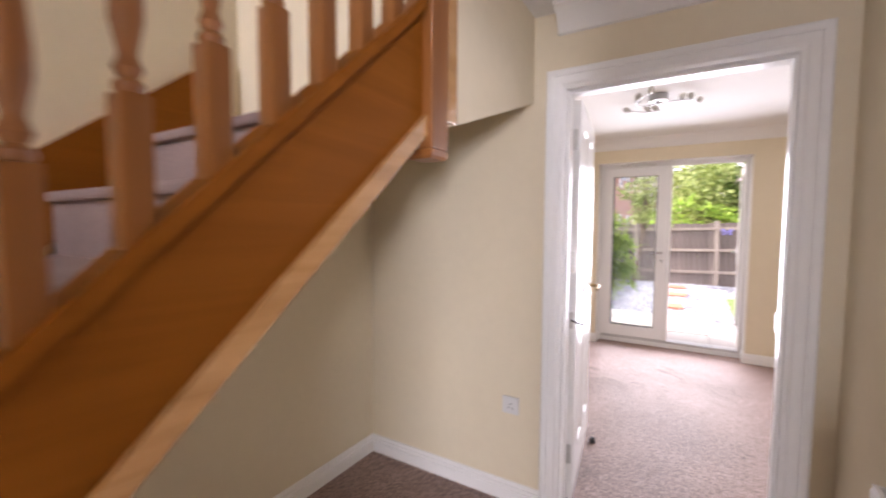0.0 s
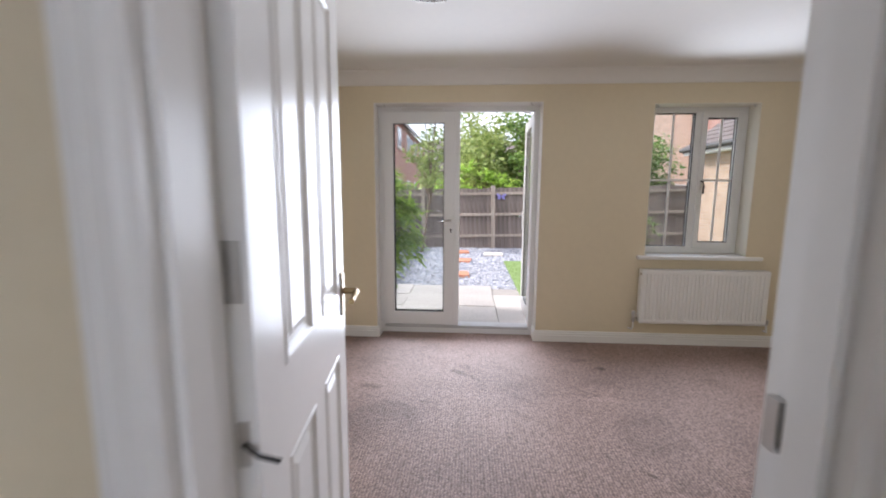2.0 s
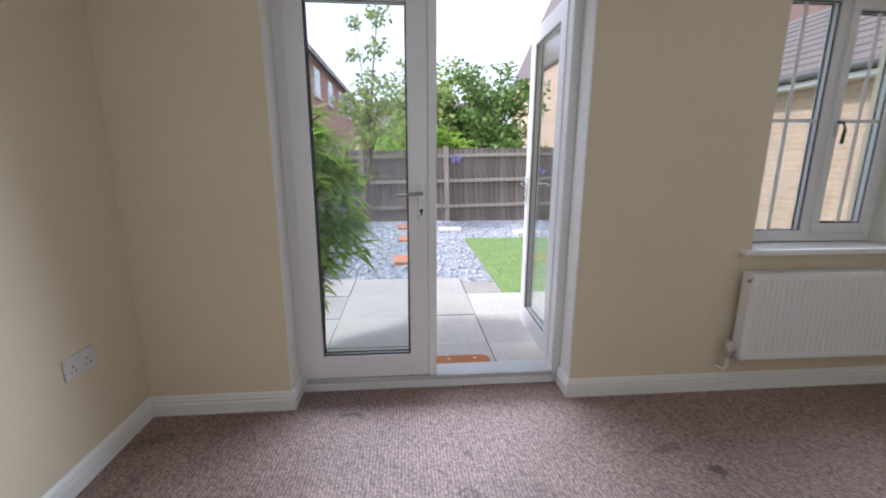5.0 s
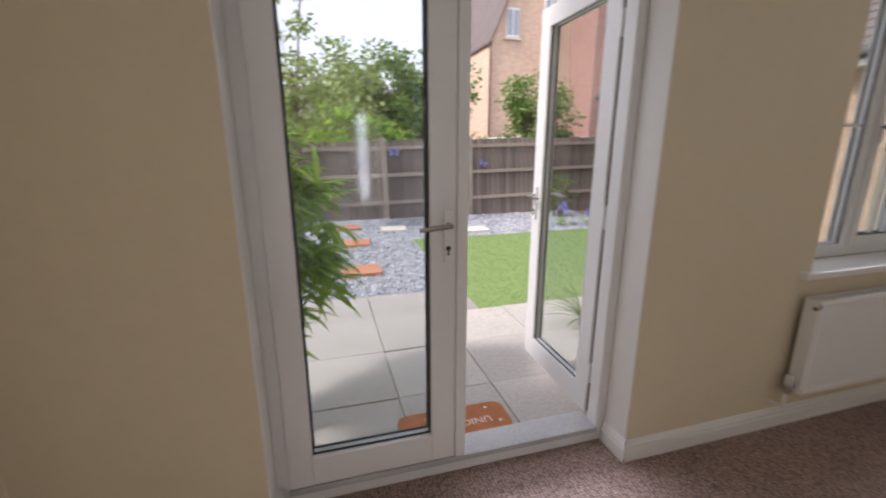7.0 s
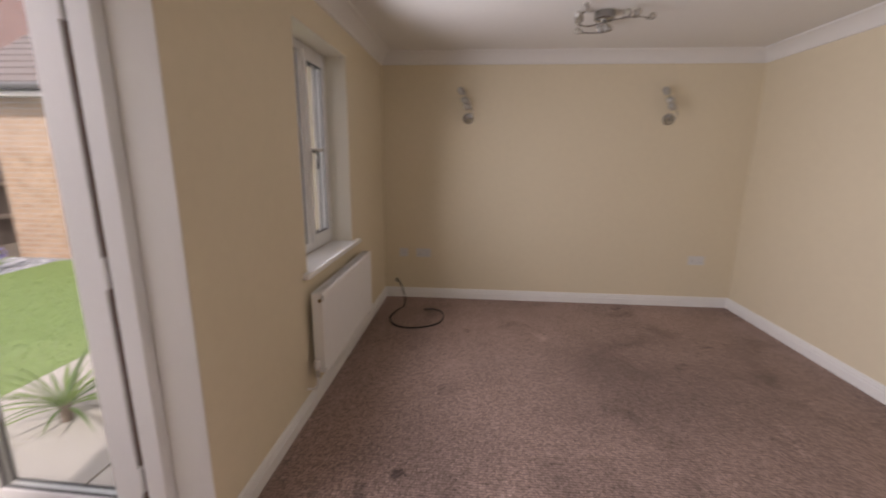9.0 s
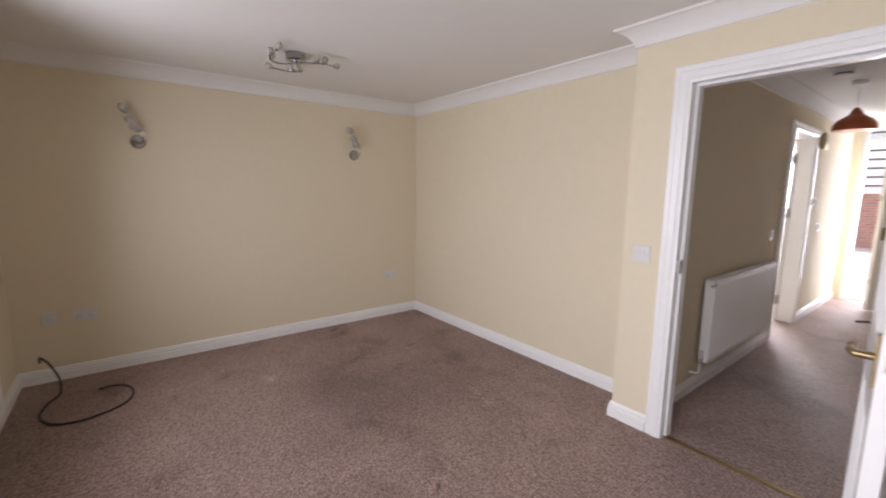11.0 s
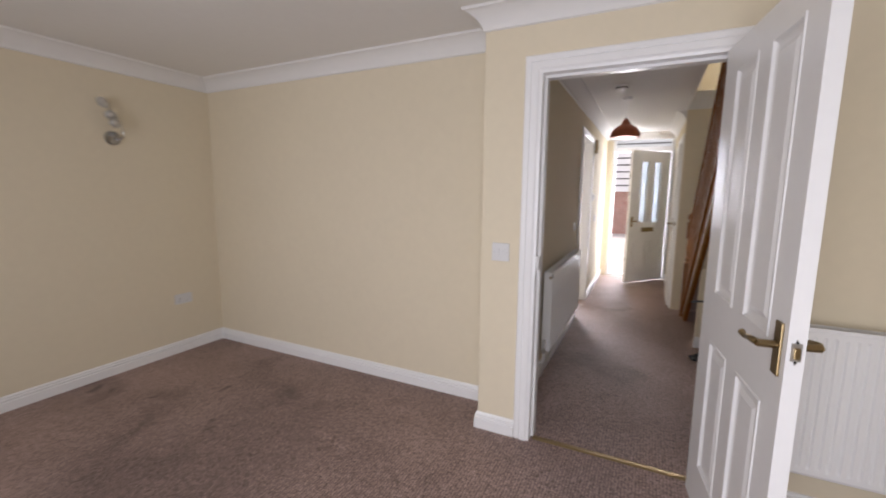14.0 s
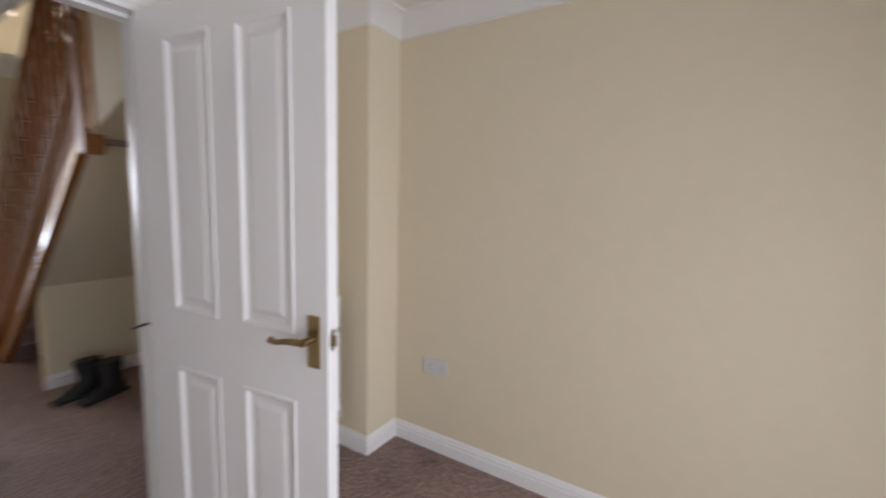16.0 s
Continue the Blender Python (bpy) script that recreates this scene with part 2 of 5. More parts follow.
CREAM = mat("cream_wall_paint", (0.745, 0.657, 0.490), 0.85, var=0.03, scale=3, bump=0.05, bump_scale=220, spec=0.25)
CEIL = mat("white_ceiling_paint", (0.80, 0.785, 0.755), 0.9, var=0.02, scale=3, bump=0.05, bump_scale=160, spec=0.2)
GLOSS = mat("white_gloss_paint", (0.86, 0.85, 0.83), 0.28, var=0.02, scale=4, bump=0.03, bump_scale=60)
UPVC = mat("white_upvc", (0.78, 0.78, 0.775), 0.3, var=0.02, scale=5)
RADW = mat("white_radiator_enamel", (0.86, 0.855, 0.84), 0.32, var=0.015, scale=4)
PLASTIC = mat("white_plastic", (0.68, 0.67, 0.65), 0.35, var=0.01)
DARKSLOT = mat("dark_slot", (0.02, 0.02, 0.02), 0.6, var=0.05)
BRASS = mat("worn_brass", (0.34, 0.25, 0.13), 0.3, 1.0, var=0.12, scale=20, bump=0.1)
CHROME = mat("polished_chrome", (0.36, 0.355, 0.35), 0.12, 1.0, var=0.04)
STEEL = mat("brushed_steel", (0.55, 0.54, 0.52), 0.32, 1.0, var=0.08)
RUBBER = mat("black_rubber", (0.018, 0.018, 0.018), 0.55, var=0.15)
GASKET_AND_SHADE = mat("dark_grey_gasket_and_shade", (0.05, 0.05, 0.052), 0.6)
CRYSTAL = mat("pale_cut_glass", (0.64, 0.61, 0.55), 0.25, 0.0, var=0.1, scale=30, spec=0.8)
CRYSTAL.node_tree.nodes["Principled BSDF"].inputs["Transmission Weight"].default_value = 0.45
COPPER = mat("copper_shade", (0.42, 0.13, 0.07), 0.3, 0.75, var=0.1, scale=12)
CARPET = carpet_mat()
STAIR_CARPET = mat("brown_stair_carpet", (0.26, 0.185, 0.165), 0.9, var=0.22, scale=14, bump=0.5, bump_scale=170, spec=0.2)
GLASS = glass_mat()
FROST = mat("frosted_glass", (0.66, 0.73, 0.78), 0.5, var=0.05)
FROST.node_tree.nodes["Principled BSDF"].inputs["Transmission Weight"].default_value = 0.4
PINE_Y = wood_mat("stained_pine_string", (0.22, 0.068, 0.0075), (0.26, 0.085, 0.0105), 1, 0.5, 0.8)
PINE_Y.node_tree.nodes["Principled BSDF"].inputs["Specular IOR Level"].default_value = 0.06
PINE_Z = wood_mat("stained_pine_upright", (0.23, 0.08, 0.017), (0.30, 0.115, 0.028), 2, 0.42, coat=0.05)
PINE_L = wood_mat("light_pine_trim", (0.42, 0.21, 0.075), (0.55, 0.30, 0.12), 1, 0.2, coat=0.8)


# ---- mesh helpers ----
def box(bm, x0, y0, z0, x1, y1, z1, bevel=0.0, m=None):
    """One box between two corners, its edges eased when bevel is given."""
    r = bmesh.ops.create_cube(bm, size=1.0)
    vs = r["verts"]
    for v in vs:
        v.co = Vector(((x0 + x1) / 2 + v.co.x * (x1 - x0), (y0 + y1) / 2 + v.co.y * (y1 - y0), (z0 + z1) / 2 + v.co.z * (z1 - z0)))
    if m is not None:
        bmesh.ops.transform(bm, matrix=m, verts=vs)
    if bevel:
        es = {e for v in vs for e in v.link_edges}
        bmesh.ops.bevel(bm, geom=list(es), offset=bevel, segments=2, affect="EDGES", profile=0.6)
    return bm


def tube(bm, pts, r, seg=10, closed=False, taper=None):
    """A round bar along a run of points."""
    pts = [Vector(p) for p in pts]
    rings = []
    up = Vector((0.13, 0.31, 0.94)).normalized()
    for i, p in enumerate(pts):
        a = pts[max(i - 1, 0)]
        b = pts[min(i + 1, len(pts) - 1)]
        d = (b - a).normalized()
        u = d.cross(up)
        if u.length < 0.05:
            u = d.cross(Vector((1, 0, 0)))
        u.normalize()
        w = d.cross(u)
        rr = r if taper is None else r * taper[i]
        rings.append([bm.verts.new(p + (u * math.cos(2 * math.pi * k / seg) + w * math.sin(2 * math.pi * k / seg)) * rr) for k in range(seg)])
    for a, b in zip(rings, rings[1:]):
        for k in range(seg):
            bm.faces.new((a[k], a[(k + 1) % seg], b[(k + 1) % seg], b[k]))
    bm.faces.new(rings[0][::-1])
    bm.faces.new(rings[-1])
    return bm


def lathe(bm, profile, m=None, seg=24):
    """A turned shape about z from (radius, height) pairs, bottom to top."""
    rings = []
    for r, z in profile:
        ring = []
        for k in range(seg):
            v = Vector((r * math.cos(2 * math.pi * k / seg), r * math.sin(2 * math.pi * k / seg), z))
            ring.append(bm.verts.new(m @ v if m is not None else v))
        rings.append(ring)
    for a, b in zip(rings, rings[1:]):
        for k in range(seg):
            bm.faces.new((a[k], a[(k + 1) % seg], b[(k + 1) % seg], b[k]))
    bm.faces.new(rings[0][::-1])
    bm.faces.new(rings[-1])
    return bm


def prism(bm, outline, axis, a, b):
    """An outline of pairs pushed from a to b along an axis (0 x, 1 y, 2 z)."""
    def put(p, t):
        q = list(p)
        q.insert(axis, t)
        return bm.verts.new(q)
    va, vb = [put(p, a) for p in outline], [put(p, b) for p in outline]
    n = len(outline)
    for i in range(n):
        bm.faces.new((va[i], va[(i + 1) % n], vb[(i + 1) % n], vb[i]))
    bm.faces.new(va[::-1])
    bm.faces.new(vb)
    bmesh.ops.recalc_face_normals(bm, faces=bm.faces)
    return bm


def run(bm, profile, a, b, inward, ea=0, eb=0):
    """A moulding: profile pairs (out from the wall, up) drawn straight from a to b; inward points into the room; ea, eb: 1 mitres an outer corner, -1 an inner one."""
    a, b, n = Vector(a), Vector(b), Vector(inward)
    d = (b - a).normalized()
    ra = [bm.verts.new(a + n * o - d * o * ea + Vector((0, 0, u))) for o, u in profile]
    rb = [bm.verts.new(b + n * o + d * o * eb + Vector((0, 0, u))) for o, u in profile]
    k = len(profile)
    fs = [bm.faces.new((ra[i], ra[(i + 1) % k], rb[(i + 1) % k], rb[i])) for i in range(k)]
    fs += [bm.faces.new(ra[::-1]), bm.faces.new(rb)]
    bmesh.ops.recalc_face_normals(bm, faces=fs)
    return bm


def finish(bm, name, material, smooth=False):
    me = bpy.data.meshes.new(name)
    bmesh.ops.recalc_face_normals(bm, faces=bm.faces)
    bm.to_mesh(me)
    bm.free()
    me.materials.append(material)
    if smooth:
        for p in me.polygons:
            p.use_smooth = True
        me.set_sharp_from_angle(angle=radians(40))
    return me


def part(name, bm, material, parent, label="", smooth=False):
    ob = new(name, finish(bm, name, material, smooth))
    ob.parent = parent
    if label:
        tagged(ob, label)
    return ob


def thing(name, label, category, x=0, y=0, z=0, group="", rz=0):
    e = new(name)
    e.matrix_world = pose(x, y, z, 0, 0, rz)
    e.empty_display_size = 0.1
    return tagged(e, label, category, group)


def structure(name, bm, material, label, category="", smooth=False):
    ob = new(name, finish(bm, name, material, smooth))
    return tagged(ob, label, category or name.split("_")[0], "", "structure")


def wall(name, axis, t0, t1, a0, a1, z0, z1, holes=(), material=None, label="cream painted plaster wall"):
    """A wall along x (axis 0) or y (axis 1), t0..t1 thick, with rectangular holes (a, b, low, high) right through it."""
    bm = bmesh.new()
    cuts = sorted({a0, a1, *[h[0] for h in holes], *[h[1] for h in holes]})
    for a, b in zip(cuts, cuts[1:]):
        spans = [(z0, z1)]
        for h in holes:
            if h[0] <= a + 1e-6 and h[1] >= b - 1e-6:
                spans = [s for s0, s1 in spans for s in ((s0, min(s1, h[2])), (max(s0, h[3]), s1)) if s[1] - s[0] > 1e-4]
        for s0, s1 in spans:
            if axis == 0:
                box(bm, a, t0, s0, b, t1, s1)
            else:
                box(bm, t0, a, s0, t1, b, s1)
    bmesh.ops.remove_doubles(bm, verts=bm.verts, dist=1e-5)
    return structure(name, bm, material or CREAM, label, "wall")


# ---- large structure ----
YB, YD, YR, YH = 6.175, 3.088, 2.788, 2.964       # garden wall, door wall, recess wall, hall side of the door wall
XL, XR, XH, XN = -0.742, 4.24, 1.36, 1.518       # party wall, far wall, hall wall, nib
CZ = 2.340                                      # ceiling
DX0, DX1, DTOP = 0.402, 1.205, 1.995            # lounge doorway
wall("wall_garden", 0, YB, YB + 0.30, XL - 0.3, XR + 0.28, -0.15, 2.6, [(-0.064, 1.388, -0.2, 2.096), (2.303, 3.152, 0.795, 2.074)])
wall("wall_party", 1, XL - 0.3, XL, -2.4, YB, -0.15, 4.8)
wall("wall_far", 1, XR, XR + 0.28, YR - 0.13, YB, -0.15, 2.6)
wall("wall_recess", 0, YR - 0.13, YR, XN, XR, -0.15, 2.6)
wall("wall_doorway", 0, YH, YD, XL, XN, -0.15, 4.8, [(DX0 - 0.03, DX1 + 0.03, -0.2, DTOP + 0.03)])
wall("wall_hall", 1, XH, XN, -2.2, YH, -0.15, 2.6, [(-0.33, 0.55, -0.2, 2.03)])
# the last two holes are unseen, added to admit the kitchen and landing lamps
wall("wall_front", 0, -2.4, -2.2, XL, 4.0, -0.15, 4.8, [(0.37, 1.27, -0.2, 2.32), (2.05, 3.15, 1.05, 2.05), (-0.5, 0.3, 3.4, 4.6)])
wall("wall_cloakroom", 1, 0.24, 0.36, -2.2, -0.35, -0.15, CZ)
wall("wall_stair_foot", 0, -0.47, -0.35, XL, 0.24, -0.15, CZ)
wall("wall_stairwell", 1, 0.36, 0.46, -2.2, YH, CZ + 0.2, 4.8)
wall("wall_kitchen", 1, 3.9, 4.0, -2.2, YR - 0.13, -0.15, 2.6)
structure("wall_boxing", box(bmesh.new(), XL, YD, -0.05, -0.497, 3.314, CZ), CREAM, "cream painted pipe boxing in the corner", "wall")
bm = bmesh.new()
box(bm, XL, YD, -0.12, XR, YB, 0.0)
box(bm, XN, YR, -0.12, XR, YD, 0.0)
box(bm, DX0 - 0.03, YH + 0.06, -0.12, DX1 + 0.03, YD, 0.0)
box(bm, -0.064, YB, -0.12, 1.388, 6.322, 0.0)
structure("floor_lounge", bm, CARPET, "brown ribbed loop carpet, marked and worn", "floor")
bm = bmesh.new()
box(bm, XL, -2.2, -0.12, XH, YH, 0.0)
box(bm, DX0 - 0.03, YH, -0.12, DX1 + 0.03, YH + 0.06, 0.0)
box(bm, XH, -0.33, -0.12, XN, 0.55, 0.0)
structure("floor_hall", bm, CARPET, "brown ribbed loop carpet in the hall", "floor")
structure("floor_kitchen", box(bmesh.new(), XN, -2.2, -0.12, 3.9, YR - 0.13, -0.002), mat("pale_kitchen_vinyl", (0.6, 0.57, 0.52), 0.35, var=0.08), "pale vinyl kitchen floor", "floor")
structure("ceiling_lounge", box(bmesh.new(), XL, YR, CZ, XR, YB, CZ + 0.2), CEIL, "white painted lounge ceiling", "ceiling")
bm = bmesh.new()
box(bm, 0.362, -2.2, CZ, XN, YR, CZ + 0.2)
box(bm, XL, -2.2, CZ, 0.362, -0.35, CZ + 0.2)
box(bm, XN, -2.2, CZ, 3.9, YR, CZ + 0.2)
box(bm, 0.251, 2.14, CZ, 0.362, YR, CZ + 0.2)
structure("ceiling_hall", bm, CEIL, "white painted hall ceiling", "ceiling")
structure("ceiling_stairwell", box(bmesh.new(), XL - 0.3, -2.4, 4.8, 0.46, YD, 4.9), CEIL, "white ceiling above the stairwell", "ceiling")
structure("roof_void", box(bmesh.new(), XL - 0.3, -2.4, 5.0, XR + 0.3, YB + 0.3, 5.2), mat("roof_tile_brown", (0.12, 0.08, 0.06), 0.8), "roof over the house", "roof")
structure("wall_upper_garden", box(bmesh.new(), XL - 0.3, YB + 0.02, 2.6, XR + 0.28, YB + 0.30, 5.0), mat("red_house_brick", (0.36, 0.16, 0.11), 0.85, var=0.2), "brick upper wall of the house", "wall")

bm = bmesh.new()
box(bm, 1.3835, YB + 0.002, 0.0, 1.388, 6.319, 2.0915)
box(bm, -0.064, YB + 0.002, 0.0, -0.0595, 6.319, 2.0915)
box(bm, -0.064, YB + 0.002, 2.0915, 1.388, 6.319, 2.096)
structure("trim_french_reveal", bm, CEIL, "white painted reveal of the french doors", "reveal")
bm = bmesh.new()
for x0, x1 in ((2.303, 2.3075), (3.1475, 3.152)):
    box(bm, x0, YB + 0.002, 0.799, x1, 6.326, 2.0695)
box(bm, 2.303, YB + 0.002, 2.0695, 3.152, 6.326, 2.074)
structure("trim_window_reveal", bm, mat("off_white_reveal_paint", (0.79, 0.765, 0.67), 0.85, var=0.02, scale=3, bump=0.05, bump_scale=200), "white painted reveal of the window", "reveal")
SKIRT = [(0, 0), (0.018, 0), (0.018, 0.058), (0.010, 0.061), (0.010, 0.065), (0.016, 0.069), (0.016, 0.078), (0.008, 0.081), (0.008, 0.085), (0.012, 0.089), (0.006, 0.100), (0, 0.100)]
COVE = [(0, 0), (0, -0.105), (0.012, -0.100), (0.012, -0.092), (0.020, -0.075), (0.035, -0.052), (0.056, -0.032), (0.078, -0.018), (0.090, -0.012), (0.098, -0.012), (0.103, 0)]
bm = bmesh.new()
for a, b, n, ea, eb in (((XL, YB, 0), (-0.064, YB, 0), (0, -1, 0), -1, 1), ((1.388, YB, 0), (XR, YB, 0), (0, -1, 0), 1, -1), ((XL, 3.314, 0), (XL, YB, 0), (1, 0, 0), -1, -1),
                        ((XR, YR, 0), (XR, YB, 0), (-1, 0, 0), -1, -1), ((XN, YR, 0), (XR, YR, 0), (0, 1, 0), -1, -1), ((XN, YR, 0), (XN, YD, 0), (1, 0, 0), -1, 1),
                        ((DX1 + 0.091, YD, 0), (XN, YD, 0), (0, 1, 0), 0, 1), ((-0.497, YD, 0), (DX0 - 0.091, YD, 0), (0, 1, 0), -1, 0),
                        ((-0.497, YD, 0), (-0.497, 3.314, 0), (1, 0, 0), -1, 1), ((XL, 3.314, 0), (-0.497, 3.314, 0), (0, 1, 0), -1, 1),
                        ((-0.0595, YB, 0), (-0.0595, 6.316, 0), (1, 0, 0), 1, 0), ((1.3835, YB, 0), (1.3835, 6.316, 0), (-1, 0, 0), 1, 0)):
    run(bm, SKIRT, a, b, n, ea, eb)
structure("baseboard_lounge", bm, GLOSS, "white gloss skirting board with two grooves", "skirting board")
bm = bmesh.new()
for a, b, n, ea, eb in (((XH, 0.60, 0), (XH, YH, 0), (-1, 0, 0), 0, -1), ((XH, -2.2, 0), (XH, -0.38, 0), (-1, 0, 0), 0, 0), ((XL, YH, 0), (DX0 - 0.091, YH, 0), (0, -1, 0), -1, 0),
                        ((DX1 + 0.091, YH, 0), (XH, YH, 0), (0, -1, 0), 0, -1), ((XL, 0.97, 0), (XL, YH, 0), (1, 0, 0), -1, -1), ((XL, 0.97, 0), (0.215, 0.97, 0), (0, 1, 0), -1, 1),
                        ((0.362, -2.2, 0), (0.362, -1.32, 0), (1, 0, 0), 0, 0)):
    run(bm, SKIRT, a, b, n, ea, eb)
structure("baseboard_hall", bm, GLOSS, "white gloss skirting board in the hall", "skirting board")
bm = bmesh.new()
for a, b, n, ea, eb in (((XL, YB, CZ), (XR, YB, CZ), (0, -1, 0), -1, -1), ((XL, 3.314, CZ), (XL, YB, CZ), (1, 0, 0), -1, -1), ((XR, YR, CZ), (XR, YB, CZ), (-1, 0, 0), -1, -1),
                        ((XN, YR, CZ), (XR, YR, CZ), (0, 1, 0), -1, -1), ((XN, YR, CZ), (XN, YD, CZ), (1, 0, 0), -1, 1), ((-0.497, YD, CZ), (XN, YD, CZ), (0, 1, 0), -1, 1),
                        ((-0.497, YD, CZ), (-0.497, 3.314, CZ), (1, 0, 0), -1, 1), ((XL, 3.314, CZ), (-0.497, 3.314, CZ), (0, 1, 0), -1, 1)):
    run(bm, COVE, a, b, n, ea, eb)
structure("coving_lounge", bm, CEIL, "white plaster coving round the ceiling", "coving", True)
bm = bmesh.new()
for a, b, n, ea, eb in (((XH, -2.2, CZ), (XH, YH, CZ), (-1, 0, 0), -1, -1), ((0.36, YH, CZ), (XH, YH, CZ), (0, -1, 0), 0, -1), ((0.362, -2.2, CZ), (0.362, -0.35, CZ), (1, 0, 0), -1, 0), ((0.362, -2.2, CZ), (XH, -2.2, CZ), (0, 1, 0), -1, -1)):
    run(bm, COVE, a, b, n, ea, eb)
structure("coving_hall", bm, CEIL, "white plaster coving in the hall", "coving", True)

ARCH = [(0, 0), (0, 0.090), (0.010, 0.090), (0.016, 0.082), (0.016, 0.062), (0.011, 0.058), (0.020, 0.052), (0.020, 0.024), (0.013, 0.014), (0.010, 0)]


def architrave(name, axis, face, a0, a1, top, out, label="white gloss moulded door architrave"):
    """Mitred moulding round three sides of an opening on a wall face; out is +1 or -1 along the wall's normal."""
    bm = bmesh.new()
    rings = []
    for a, z, da, dz in ((a0, 0, -1, 0), (a0, top, -1, 1), (a1, top, 1, 1), (a1, 0, 1, 0)):
        ring = []
        for o, w in ARCH:
            p = [a + da * w, face + out * o] if axis == 0 else [face + out * o, a + da * w]
            ring.append(bm.verts.new((p[0], p[1], z + dz * w)))
        rings.append(ring)
    k = len(ARCH)
    for r0, r1 in zip(rings, rings[1:]):
        for i in range(k):
            bm.faces.new((r0[i], r0[(i + 1) % k], r1[(i + 1) % k], r1[i]))
    bm.faces.new(rings[0][::-1])
    bm.faces.new(rings[-1])
    return structure(name, bm, GLOSS, label, "architrave")


architrave("trim_doorway_lounge", 0, YD, DX0, DX1, DTOP, 1)
architrave("trim_doorway_hall", 0, YH, DX0, DX1, DTOP, -1)
architrave("trim_kitchen_doorway", 1, XH, -0.30, 0.52, 2.0, -1)
bm = bmesh.new()
for x0, x1 in ((DX0 - 0.03, DX0), (DX1, DX1 + 0.03)):
    box(bm, x0, YH, 0, x1, YD, DTOP)
box(bm, DX0 - 0.03, YH, DTOP, DX1 + 0.03, YD, DTOP + 0.03)
box(bm, DX0, YH + 0.02, 0, DX0 + 0.013, YD - 0.046, DTOP)
box(bm, DX1 - 0.013, YH + 0.02, 0, DX1, YD - 0.046, DTOP)
box(bm, DX0 + 0.013, YH + 0.02, DTOP - 0.013, DX1 - 0.013, YD - 0.046, DTOP)
structure("trim_door_lining", bm, GLOSS, "white gloss door lining and stops", "door frame")
bm = bmesh.new()
for y0, y1 in ((-0.33, -0.30), (0.52, 0.55)):
    box(bm, XH, y0, 0, XN, y1, 2.0)
box(bm, XH, -0.33, 2.0, XN, 0.55, 2.03)
structure("trim_kitchen_lining", bm, GLOSS, "white gloss lining of the kitchen doorway", "door frame")


# ---- doors ----
def lever_handle(parent, x, z, y, side, toward, metal):
    """A lever on a long backplate; side is the way out of the door's face, toward the way that the lever points."""
    h = part("handle", box(bmesh.new(), x - 0.021, min(y, y + side * 0.007), z - 0.075, x + 0.021, max(y, y + side * 0.007), z + 0.075, 0.003), metal, parent, "worn brass lever handle on a backplate" if metal is BRASS else "")
    bm = bmesh.new()
    tube(bm, [(x, y + side * 0.006, z + 0.01), (x, y + side * 0.052, z + 0.01)], 0.011, 12)
    tube(bm, [(x, y + side * 0.05, z + 0.01), (x + toward * 0.02, y + side * 0.055, z + 0.012), (x + toward * 0.06, y + side * 0.052, z + 0.006), (x + toward * 0.095, y + side * 0.050, z - 0.003), (x + toward * 0.118, y + side * 0.052, z + 0.003)], 0.0095, 10, taper=[1, 1.1, 0.9, 0.85, 1.1])
    part("lever", bm, metal, h, smooth=True)
    return h


